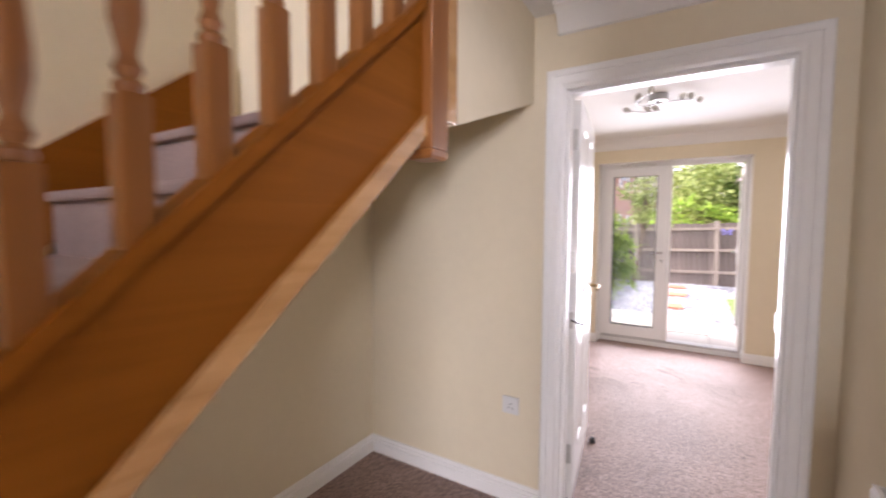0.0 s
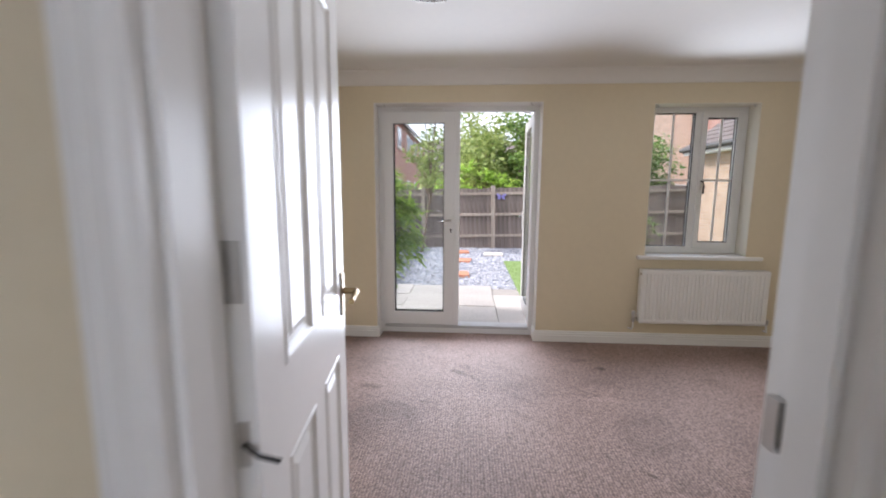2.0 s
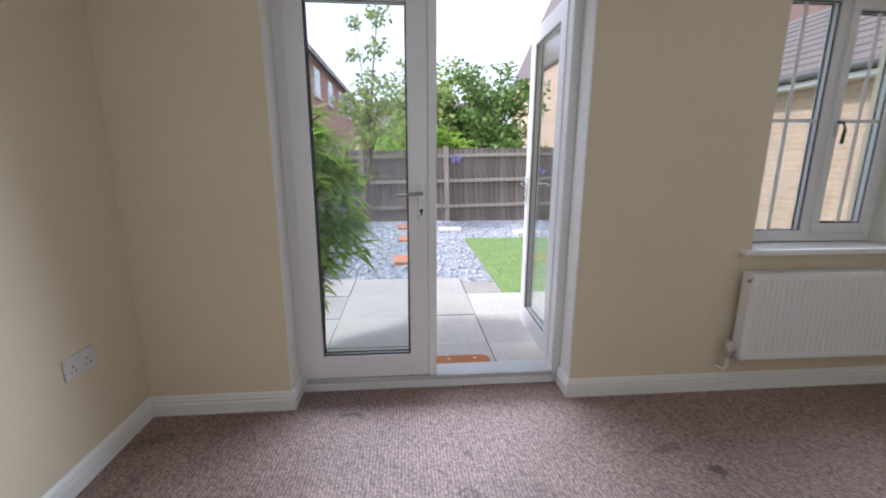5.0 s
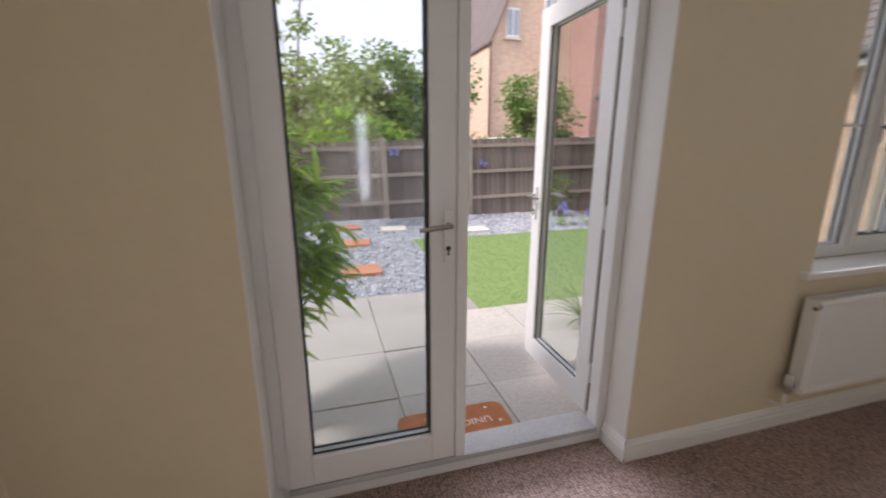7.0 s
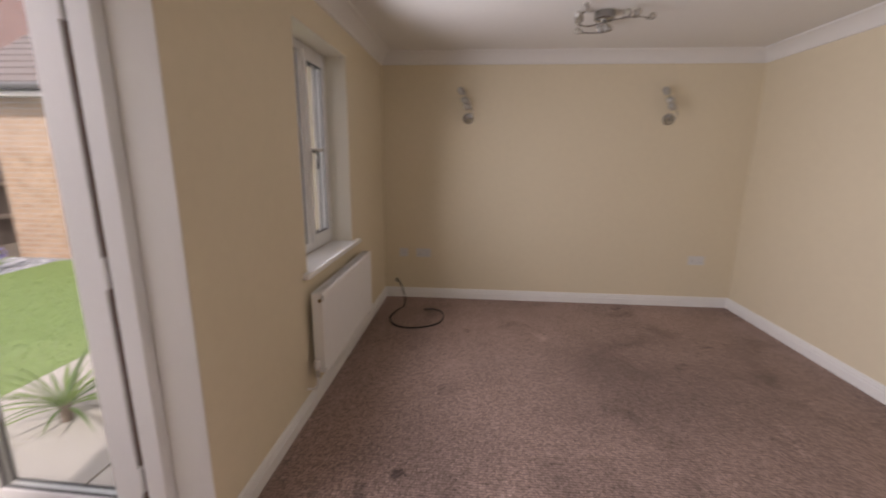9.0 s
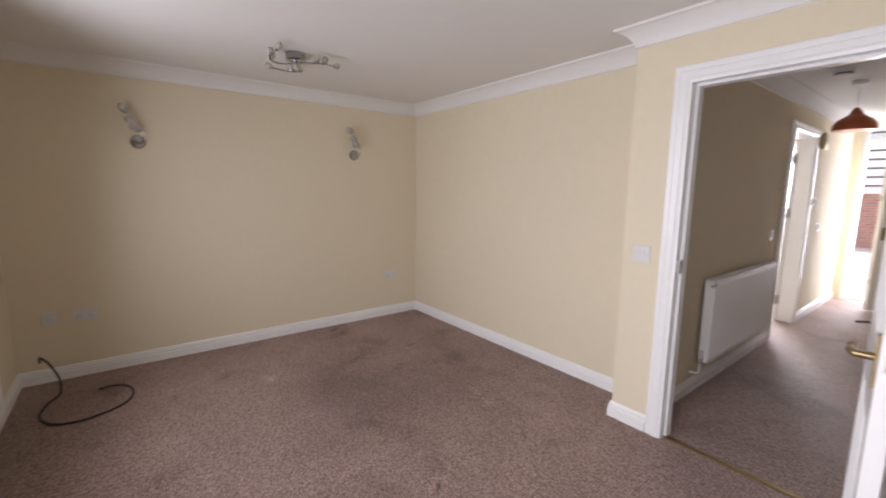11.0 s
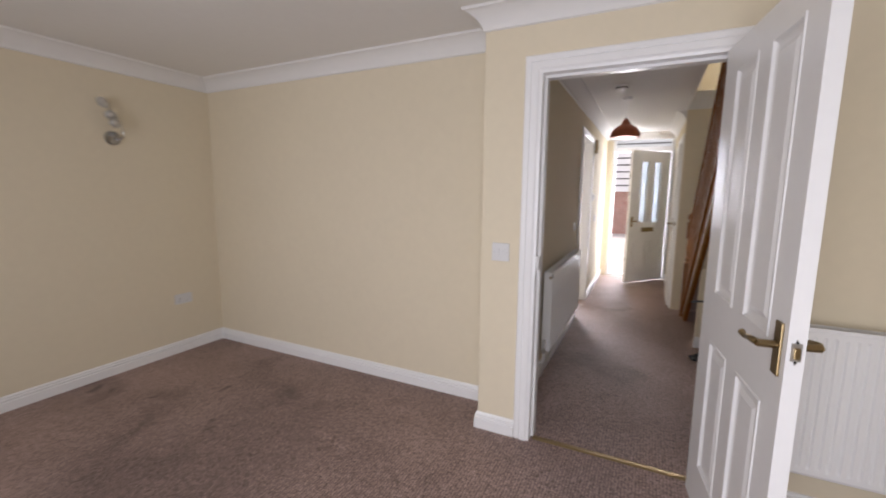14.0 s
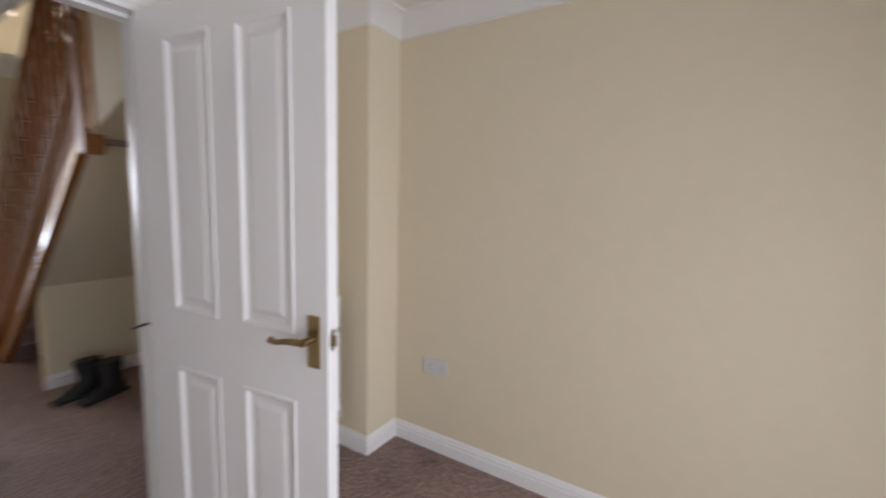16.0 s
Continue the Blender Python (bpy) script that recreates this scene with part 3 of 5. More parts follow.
def panel_door(name, label, w, h, m, handle=BRASS, t=0.036, stile=0.105, shift=0.0, mid=0.11, grip=(0.027, 1.02), zs=((0.21, 0.80), (1.02, 1.93))):
    """A moulded four-panel door. Hinge line at the local origin, leaf along +x, faces at y = 0 and y = -t."""
    d = tagged(new(name), label, "door")
    d.matrix_world = m
    st, mu = stile, mid
    pw = (w - 2 * st - mu) / 2
    leaf = bmesh.new()
    z0 = 0.008
    xa, xb = st + shift, st + shift + pw
    xc, xd = xb + mu, w - st + shift
    box(leaf, 0, -t, z0, xa, 0, h)
    box(leaf, xd, -t, z0, w, 0, h)
    box(leaf, xb, -t, z0, xc, 0, h)
    for x0, x1 in ((xa, xb), (xc, xd)):
        box(leaf, x0, -t, z0, x1, 0, zs[0][0])
        box(leaf, x0, -t, zs[0][1], x1, 0, zs[1][0])
        box(leaf, x0, -t, zs[1][1], x1, 0, h)
    bmesh.ops.remove_doubles(leaf, verts=leaf.verts, dist=1e-5)
    body = part("leaf", leaf, GLOSS, d)
    for x0, x1 in ((xa, xb), (xc, xd)):
        for za, zb in zs:
            bm = bmesh.new()
            for face, out in ((0.0, 1), (-t, -1)):
                # ogee bead round the panel, then a sunk margin and a raised field
                steps = ((0.0, 0.0), (0.004, 0.0035), (0.012, 0.003), (0.020, -0.006), (0.028, -0.009), (0.040, -0.009), (0.058, -0.002))
                prev = None
                for ins, o in steps:
                    ring = [bm.verts.new((xx, face + out * o, zz)) for xx, zz in ((x0 + ins, za + ins), (x1 - ins, za + ins), (x1 - ins, zb - ins), (x0 + ins, zb - ins))]
                    if prev:
                        for i in range(4):
                            bm.faces.new((prev[i], prev[(i + 1) % 4], ring[(i + 1) % 4], ring[i]))
                    prev = ring
                bm.faces.new(prev)
            part("panel", bm, GLOSS, body)
    if handle:
        gx, gz = w - grip[0], grip[1]
        lever_handle(d, gx, gz, 0.0, 1, -1, handle)
        lever_handle(d, gx, gz, -t, -1, -1, handle)
        bm = box(bmesh.new(), w - 0.0005, -t / 2 - 0.012, gz - 0.028, w + 0.0018, -t / 2 + 0.012, gz + 0.042)
        bmesh.ops.bevel(bm, geom=[e for e in bm.edges if abs(e.verts[0].co.x - e.verts[1].co.x) > 0.001], offset=0.010, segments=4, affect="EDGES")
        lt = part("latch_plate", bm, STEEL, d, "rounded steel latch plate")
        part("latch_bolt", box(bmesh.new(), w + 0.001, -t / 2 - 0.007, gz - 0.01, w + 0.010, -t / 2 + 0.007, gz + 0.02, 0.002), BRASS, lt)
        for z in (gz - 0.02, gz + 0.034):
            part("screw", tube(bmesh.new(), [(w + 0.0015, -t / 2, z), (w + 0.0028, -t / 2, z)], 0.0035, 8), DARKSLOT, lt)
    for z in (0.24, 1.21, 1.80):
        bm = bmesh.new()
        tube(bm, [(-0.004, 0.006, z - 0.05), (-0.004, 0.006, z + 0.05)], 0.006, 10)
        box(bm, -0.003, -0.03, z - 0.05, -0.001, 0.004, z + 0.05)
        part("hinge", bm, STEEL, d, smooth=True)
    return d


lounge_door = panel_door("door_lounge", "white gloss four-panel door standing open against a radiator", 0.812, 1.985, pose(0.390, YD + 0.028, 0, 0, 0, 97.2), t=0.042, stile=0.134, shift=0.016, mid=0.107, grip=(0.045, 0.985), zs=((0.21, 0.795), (0.99, 1.885)))
bm = box(bmesh.new(), -0.002, -0.028, 0.88, 0.0, -0.008, 0.96)
closer = part("door_closer", bm, STEEL, lounge_door, "dark steel chain closer in the hinge edge")
part("closer_rod", tube(bmesh.new(), [(-0.002, -0.018, 0.92), (-0.025, -0.05, 0.915), (-0.03, -0.085, 0.908)], 0.0045, 8), RUBBER, closer)

kd = panel_door("door_kitchen", "white gloss four-panel kitchen door standing open", 0.80, 1.98, pose(XN + 0.004, -0.285, 0, 0, 0, -68))
panel_door("door_cloakroom", "white gloss four-panel cloakroom door, closed", 0.72, 1.98, pose(0.367, -1.22, 0, 0, 0, 90))
architrave("trim_cloakroom_doorway", 1, 0.36, -1.23, -0.49, 2.0, 1)

# lock strike in the lining and a brass strip across the threshold
st = tagged(new("strike_plate", finish(box(bmesh.new(), DX1 - 0.0145, YD - 0.036, 0.985, DX1 - 0.0005, YD - 0.012, 1.06, 0.0), "strike_plate", STEEL)), "small steel strike plate in the white door lining", "strike plate")
bm = bmesh.new()
prism(bm, [(YD - 0.062, 0.0), (YD - 0.052, 0.006), (YD - 0.028, 0.006), (YD - 0.018, 0.0)], 0, DX0 + 0.014, DX1 - 0.014)
tagged(new("threshold_strip", finish(bm, "threshold_strip", BRASS)), "brass carpet strip across the lounge doorway", "threshold strip")
bm = bmesh.new()
lathe(bm, [(0.018, 0.0), (0.018, 0.012), (0.014, 0.03), (0.010, 0.034)], seg=16)
ds = tagged(new("door_stop", finish(bm, "door_stop", RUBBER, True)), "black rubber door stop on the carpet", "door stop")
ds.matrix_world = pose(0.40, 3.76, 0)


# ---- french doors ----
def ring_frame(bm, x0, x1, z0, z1, y0, y1, l, r, b, t, bevel=0.004):
    """Four mitre-like bars round a rectangle."""
    box(bm, x0, y0, z0, x0 + l, y1, z1, bevel)
    box(bm, x1 - r, y0, z0, x1, y1, z1, bevel)
    box(bm, x0 + l - 0.001, y0 + 0.0006, z0, x1 - r + 0.001, y1 - 0.0006, z0 + b, bevel)
    box(bm, x0 + l - 0.001, y0 + 0.0006, z1 - t, x1 - r + 0.001, y1 - 0.0006, z1, bevel)
    return bm


def pane(parent, x0, x1, z0, z1, y, name="pane"):
    g = part(name, box(bmesh.new(), x0, y - 0.010, z0, x1, y + 0.010, z1), GLASS, parent, "clear double-glazed pane")
    g.visible_shadow = False
    bm = bmesh.new()
    w = 0.009
    for f in (-0.0205, 0.0145):
        ring_frame(bm, x0 - 0.001, x1 + 0.001, z0 - 0.001, z1 + 0.001, y + f, y + f + 0.006, w, w, w, w, 0)
    part("gasket", bm, GASKET_AND_SHADE, parent, "dark rubber glazing gasket")
    return g


FY0, FY1 = 6.320, 6.390
fd = tagged(new("door_french"), "white plastic french doors to the garden, one leaf open outward", "french doors", "", "structure")
bm = bmesh.new()
ring_frame(bm, -0.062, 1.386, 0.0, 2.094, FY0, FY1, 0.048, 0.048, 0.075, 0.045)
part("frame", bm, UPVC, fd)
part("threshold", box(bmesh.new(), -0.018, FY0 - 0.012, 0.052, 1.340, FY1 + 0.05, 0.078, 0.004), mat("worn_grey_threshold", (0.5, 0.5, 0.5), 0.4, var=0.2, scale=12), fd, "scuffed white threshold sill")
part("trickle_vent", box(bmesh.new(), 0.16, FY0 - 0.014, 2.058, 0.52, FY0 - 0.001, 2.076, 0.004), PLASTIC, fd)
leaf1 = tagged(new("door_leaf"), "closed glazed leaf")
leaf1.parent = fd
bm = bmesh.new()
ring_frame(bm, -0.014, 0.640, 0.082, 2.046, FY0 - 0.008, FY1 - 0.010, 0.090, 0.098, 0.122, 0.097)
part("sash", bm, UPVC, leaf1)
part("mullion", box(bmesh.new(), 0.6405, FY0 - 0.016, 0.082, 0.684, FY1 - 0.004, 2.046, 0.005), UPVC, leaf1)
pane(leaf1, 0.076, 0.542, 0.204, 1.955, 6.350)


def french_handle(parent, x, y, side, toward, z=1.08):
    h = part("handle", box(bmesh.new(), x - 0.016, min(y, y + side * 0.012), z - 0.14, x + 0.016, max(y, y + side * 0.012), z + 0.05, 0.004), UPVC, parent, "white handle plate with a chrome lever")
    bm = bmesh.new()
    tube(bm, [(x, y + side * 0.01, z), (x, y + side * 0.05, z), (x + toward * 0.02, y + side * 0.058, z), (x + toward * 0.115, y + side * 0.055, z - 0.008)], 0.009, 10)
    part("lever", bm, CHROME, h, smooth=True)
    bm = bmesh.new()
    tube(bm, [(x, y + side * 0.011, z - 0.088), (x, y + side * 0.016, z - 0.088)], 0.009, 12)
    box(bm, x - 0.003, min(y + side * 0.011, y + side * 0.0165), z - 0.115, x + 0.003, max(y + side * 0.011, y + side * 0.0165), z - 0.09)
    part("lock", bm, DARKSLOT, h)


french_handle(leaf1, 0.606, FY0 - 0.009, -1, -1)
leaf2 = tagged(new("door_leaf"), "glazed leaf standing open into the garden")
leaf2.parent = fd
leaf2.matrix_world = pose(1.348, 6.418, 0, 0, 0, -91.5)
bm = bmesh.new()
ring_frame(bm, -0.668, 0.0, 0.082, 2.046, -0.006, 0.056, 0.098, 0.098, 0.122, 0.097)
part("sash", bm, UPVC, leaf2)
part("edge_channel", box(bmesh.new(), -0.004, 0.004, 0.09, 0.0035, 0.046, 2.045), mat("brown_edge_seal", (0.20, 0.13, 0.11), 0.5), leaf2, "brown seal and lock channel")
pane(leaf2, -0.570, -0.098, 0.204, 1.955, 0.025)
french_handle(leaf2, -0.62, -0.007, -1, 1)
french_handle(leaf2, -0.62, 0.057, 1, 1)
for z in (0.30, 1.05, 1.82):
    bm = bmesh.new()
    tube(bm, [(0.006, -0.002, z - 0.05), (0.006, -0.002, z + 0.05)], 0.009, 10)
    part("hinge", bm, UPVC, leaf2, smooth=True)
part("door_stay", tube(bmesh.new(), [(1.25, 6.372, 2.047), (1.33, 6.452, 2.049)], 0.006, 8), STEEL, fd)

# ---- window ----
win = tagged(new("window_1"), "white plastic casement window with glazing bars", "window", "", "structure")
bm = bmesh.new()
ring_frame(bm, 2.305, 3.150, 0.800, 2.072, 6.327, 6.397, 0.050, 0.050, 0.062, 0.048)
box(bm, 2.720, 6.330, 0.856, 2.778, 6.394, 2.026, 0.004)
part("window_frame", bm, UPVC, win)
sash = part("sash", ring_frame(bmesh.new(), 2.769, 3.109, 0.850, 2.034, 6.315, 6.372, 0.044, 0.044, 0.052, 0.050), UPVC, win)
pane(win, 2.353, 2.721, 0.857, 2.026, 6.360)
pane(sash, 2.811, 3.068, 0.901, 1.980, 6.347)
for x, xa, xb, za, zb, yy in ((2.539, 2.353, 2.721, 0.857, 2.026, 6.360), (2.939, 2.811, 3.068, 0.901, 1.980, 6.347)):
    part("glazing_bar", box(bmesh.new(), x - 0.009, yy - 0.017, za, x + 0.009, yy + 0.0095 - 0.02, zb), UPVC, win)
    part("glazing_bar", box(bmesh.new(), xa, yy - 0.0165, 1.44, xb, yy + 0.009 - 0.02, 1.458), UPVC, win)
bm = bmesh.new()
box(bm, 2.785, 6.302, 1.37, 2.802, 6.316, 1.45, 0.003)
wh = part("handle", bm, PLASTIC, win, "white casement handle")
part("lever", tube(bmesh.new(), [(2.793, 6.302, 1.44), (2.793, 6.274, 1.438), (2.800, 6.267, 1.40), (2.798, 6.272, 1.33)], 0.008, 8), DARKSLOT, wh, "dark handle grip", True)
part("window_sill", box(bmesh.new(), 2.237, 6.140, 0.765, 3.276, 6.330, 0.798, 0.009), GLOSS, win, "white gloss window board")
for nm, pts in (("curtain_hook", ((0.02, 2.092), (1.29, 2.092), (2.34, 2.07), (3.11, 2.07))),):
    for x, z in pts:
        bm = tube(bmesh.new(), [(x, 6.20, z + 0.004), (x, 6.20, z - 0.012), (x + 0.006, 6.20, z - 0.02), (x + 0.014, 6.20, z - 0.014)], 0.0035, 8)
        tagged(new(nm, finish(bm, nm, STEEL, True)), "small metal curtain hook under the reveal", "hook", "curtain hooks")


# ---- radiators ----
def radiator(w, h, m, label, flutes, valve=-1):
    """A convector radiator: local x along the wall, y = 0 the wall, front towards -y, z = 0 its lower edge."""
    r = tagged(new("radiator"), label, "radiator", "radiators")
    r.matrix_world = m
    bm = bmesh.new()
    d0, d1 = -0.036, -0.098
    pitch = w / (flutes + 0.6)
    prof = []
    x = -w / 2
    prof.append((x, d1 + 0.006))
    prof.append((x + 0.012, d1))
    n0 = -w / 2 + 0.03
    p = (w - 0.06) / flutes
    for i in range(flutes):
        a = n0 + i * p
        prof += [(a + p * 0.10, d1), (a + p * 0.22, d1 + 0.007), (a + p * 0.42, d1 + 0.007), (a + p * 0.54, d1)]
    prof += [(w / 2 - 0.012, d1), (w / 2, d1 + 0.006)]
    rows = []
    for z, inset in ((0.0, 0.006), (0.012, 0.0), (0.030, 0.0)):
        rows.append([bm.verts.new((px, d1 + inset, z)) for px, py in prof])
    for z in (0.045, h - 0.045):
        rows.append([bm.verts.new((px, py, z)) for px, py in prof])
    for z, inset in ((h - 0.030, 0.0), (h - 0.010, 0.0), (h, 0.006)):
        rows.append([bm.verts.new((px, d1 + inset, z)) for px, py in prof])
    back = [[bm.verts.new((px, d0, z)) for px in (-w / 2, w / 2)] for z in (0.0, h)]
    for a, b in zip(rows, rows[1:]):
        for i in range(len(prof) - 1):
            bm.faces.new((a[i], a[i + 1], b[i + 1], b[i]))
    bm.faces.new((back[0][0], back[1][0], back[1][1], back[0][1]))
    part("front_panel", bm, RADW, r, smooth=False)
    for s in (-1, 1):
        part("side_panel", box(bmesh.new(), s * w / 2 - 0.002, d1 + 0.005, 0.01, s * w / 2 + 0.002, d0 + 0.004, h + 0.002, 0.001), RADW, r)
    bm = bmesh.new()
    box(bm, -w / 2, d1 + 0.003, h - 0.001, w / 2, d1 + 0.011, h + 0.004)
    box(bm, -w / 2, d0 - 0.005, h - 0.001, w / 2, d0 + 0.003, h + 0.004)
    k = int(w / 0.012)
    for i in range(k):
        xx = -w / 2 + (i + 0.5) * w / k
        box(bm, xx - 0.0018, d1 + 0.010, h - 0.001, xx + 0.0018, d0 - 0.004, h + 0.002)
    g = part("top_grille", bm, RADW, r, "slotted top grille")
    # solid dark block stands in for the shade behind the front panel
    part("inner_shadow", box(bmesh.new(), -w / 2 + 0.01, d1 + 0.012, 0.02, w / 2 - 0.01, d0 - 0.006, h - 0.02), DARKSLOT, r, "dark block painted as the shade inside")
    for s in (-1, 1):
        part("bracket", box(bmesh.new(), s * w * 0.33 - 0.02, d0, 0.06, s * w * 0.33 + 0.02, 0.0, h - 0.06), RADW, r)
        bm = tube(bmesh.new(), [(s * (w / 2 - 0.002), d1 + 0.018, h - 0.035), (s * (w / 2 + 0.006), d1 + 0.018, h - 0.035)], 0.010, 12)
        part("end_plug", bm, BRASS if s == valve else RADW, r)
        bm = bmesh.new()
        tube(bm, [(s * (w / 2), d0 - 0.022, 0.035), (s * (w / 2 + 0.03), d0 - 0.022, 0.035)], 0.010, 10)
        tube(bm, [(s * (w / 2 + 0.035), d0 - 0.022, 0.005), (s * (w / 2 + 0.035), d0 - 0.022, 0.045)], 0.013, 12)
        v = part("valve", bm, STEEL, r, "metal radiator valve", True)
        if s == valve:
            part("valve_cap", lathe(bmesh.new(), [(0.013, 0.0), (0.017, 0.006), (0.017, 0.05), (0.012, 0.056)], Matrix.Translation((s * (w / 2 + 0.035), d0 - 0.022, 0.045)), 16), PLASTIC, v, "white valve cap", True)
        part("pipe", tube(bmesh.new(), [(s * (w / 2 + 0.035), d0 - 0.022, 0.008), (s * (w / 2 + 0.035), d0 - 0.022, -0.045), (s * (w / 2 + 0.045), d0 - 0.018, -0.065), (s * (w / 2 + 0.05), 0.0, -0.07)], 0.0075, 10), RADW, r, "white painted pipe tail", True)
    return r


radiator(1.05, 0.470, pose(2.782, YB, 0.214), "white ribbed steel radiator below the lounge window", 32)
radiator(0.645, 0.632, pose(-0.102, YD, 0.240, 0, 0, 180), "white ribbed steel radiator behind the open lounge door", 18)
radiator(1.36, 0.60, pose(XH, 1.62, 0.225, 0, 0, -90), "white ribbed steel radiator on the hall wall", 38)

# ---- stairs ----
def zt(y):
    return 1.997 + 0.919 * (y - 2.022)


def zb(y):
    return 1.625 + 0.850 * (y - 2.020)


XS = 0.25
stair = tagged(new("staircase"), "stained pine staircase with brown carpet and turned balusters", "staircase")
part("outer_string", prism(bmesh.new(), [(-0.10, 0.0), (0.12, 0.0), (2.06, zb(2.06)), (2.06, zt(2.06) - 0.03), (-0.10, zt(-0.10) - 0.03)], 0, XS - 0.032, XS), PINE_Y, stair, "orange stained pine string")
part("string_trim", prism(bmesh.new(), [(0.15, zb(0.15) - 0.002), (2.05, zb(2.05) - 0.002), (2.05, zb(2.05) + 0.055), (0.15, zb(0.15) + 0.055)], 0, XS + 0.0005, XS + 0.016), PINE_L, stair, "paler pine trim along the string")
part("base_rail", prism(bmesh.new(), [(-0.02, zt(-0.02) - 0.028), (2.03, zt(2.03) - 0.028), (2.03, zt(2.03) + 0.006), (-0.02, zt(-0.02) + 0.006)], 0, XS - 0.050, XS + 0.018), PINE_Y, stair)
part("wall_string", prism(bmesh.new(), [(-0.30, 0.0), (-0.30, zt(-0.3) + 0.30), (2.06, zt(2.06) + 0.03), (2.06, zt(2.06) - 0.30)], 0, XL + 0.001, XL + 0.026), PINE_Y, stair)
HR = 0.90
part("handrail", prism(bmesh.new(), [(-0.02, zt(-0.02) + HR), (2.03, zt(2.03) + HR), (2.03, zt(2.03) + HR + 0.06), (-0.02, zt(-0.02) + HR + 0.06)], 0, XS - 0.046, XS + 0.014), PINE_Y, stair, "dark stained handrail")


def newel(y, z0, z1):
    bm = bmesh.new()
    box(bm, XS - 0.06, y - 0.045, z0, XS + 0.03, y + 0.045, z0 + 0.62 if z0 > 1 else z1 - 0.5, 0.004)
    zz = z0 + 0.62 if z0 > 1 else z1 - 0.5
    lathe(bm, [(0.040, zz), (0.030, zz + 0.02), (0.043, zz + 0.05), (0.030, zz + 0.08), (0.038, zz + 0.15), (0.030, zz + 0.26), (0.042, zz + 0.29)], Matrix.Translation((XS - 0.015, y, 0)), 16)
    box(bm, XS - 0.06, y - 0.045, zz + 0.28, XS + 0.03, y + 0.045, zz + 0.46, 0.004)
    lathe(bm, [(0.030, zz + 0.46), (0.028, zz + 0.475), (0.048, zz + 0.50), (0.042, zz + 0.54), (0.015, zz + 0.565)], Matrix.Translation((XS - 0.015, y, 0)), 16)
    return bm


part("newel_post", newel(-0.10, 0.0, 1.12), PINE_Z, stair)
part("newel_post", newel(2.085, 1.605, 3.2), PINE_Z, stair)
cap = part("newel_cap", lathe(bmesh.new(), [(0.052, 1.578), (0.062, 1.586), (0.062, 1.602), (0.054, 1.608)], Matrix.Translation((XS - 0.015, 2.085, 0)) @ pose(0, 0, 0, 0, 0, 45), 4), PINE_Z, stair, "square base cap of the newel")
part("newel_strip", box(bmesh.new(), XS - 0.02, 2.136, 1.70, XS + 0.014, 2.212, 2.56, 0.003), PINE_L, stair, "paler pine edge strip")
bal = None
for i in range(17):
    y = 0.041 + 0.1178 * i
    z = zt(y) + 0.002
    if bal is None:
        bm = bmesh.new()
        box(bm, -0.0205, -0.0205, -0.018, 0.0205, 0.0205, 0.20, 0.002)
        lathe(bm, [(0.016, 0.198), (0.020, 0.206), (0.020, 0.214), (0.013, 0.222), (0.019, 0.235), (0.013, 0.25), (0.012, 0.256), (0.021, 0.30), (0.0215, 0.335), (0.016, 0.40), (0.0125, 0.45), (0.017, 0.458), (0.0125, 0.468), (0.016, 0.55), (0.020, 0.62), (0.012, 0.66), (0.019, 0.672), (0.013, 0.685), (0.019, 0.70), (0.016, 0.71)], None, 16)
        box(bm, -0.0205, -0.0205, 0.705, 0.0205, 0.0205, 0.925, 0.002)
        bal = part("baluster", bm, PINE_Z, stair, smooth=True)
    else:
        q = bpy.data.objects.new("baluster", bal.data)
        scene.collection.objects.link(q)
        q.parent = stair
    (bal if i == 0 else q).matrix_world = pose(XS - 0.016, y, z)
for k in range(1, 10):
    yk = 2.022 + (0.185 * k + 0.05 - 1.997) / 0.919
    bm = bmesh.new()
    box(bm, XL + 0.027, yk - 0.018, 0.185 * k - 0.03, XS - 0.033, yk + 0.235 if k < 9 else 2.12, 0.185 * k, 0.010)
    box(bm, XL + 0.027, yk, 0.185 * (k - 1), XS - 0.033, yk + 0.02, 0.185 * k - 0.028)
    part("step", bm, STAIR_CARPET, stair)
bm = bmesh.new()
prism(bm, [(0.97, 0.0), (0.97, zb(0.97) - 0.002), (2.13, zb(2.13) - 0.03), (2.13, zb(2.13) + 0.06), (0.87, zb(0.87) + 0.05), (0.87, 0.0)], 0, XL + 0.0005, XS - 0.033)
structure("wall_stair_soffit", bm, CREAM, "cream plaster wall and sloping soffit below the stairs", "wall")
bm = bmesh.new()
prism(bm, [(2.132, 1.68), (2.132, 2.56), (YH, 2.56), (YH, 1.955), (2.215, 1.70)], 0, XL + 0.0005, XS)
structure("wall_stair_turn", bm, CREAM, "cream plaster box below the turn of the stairs", "wall")
structure("wall_stair_upper", box(bmesh.new(), XS - 0.1, 2.22, 2.561, XS, YH - 0.001, 4.8), CREAM, "cream wall beside the upper stairs", "wall")

# ---- front door ----
fdoor = tagged(new("door_front"), "white panelled front door standing half open", "door")
fdoor.matrix_world = pose(0.42, -2.235, 0, 0, 0, 51)
bm = bmesh.new()
box(bm, 0, -0.044, 0.02, 0.82, 0, 0.95)
for x0, x1 in ((0, 0.20), (0.34, 0.48), (0.62, 0.82)):
    box(bm, x0, -0.044, 0.95, x1, 0, 1.86)
box(bm, 0, -0.044, 1.86, 0.82, 0, 2.03)
bmesh.ops.remove_doubles(bm, verts=bm.verts, dist=1e-5)
lf = part("leaf", bm, GLOSS, fdoor)
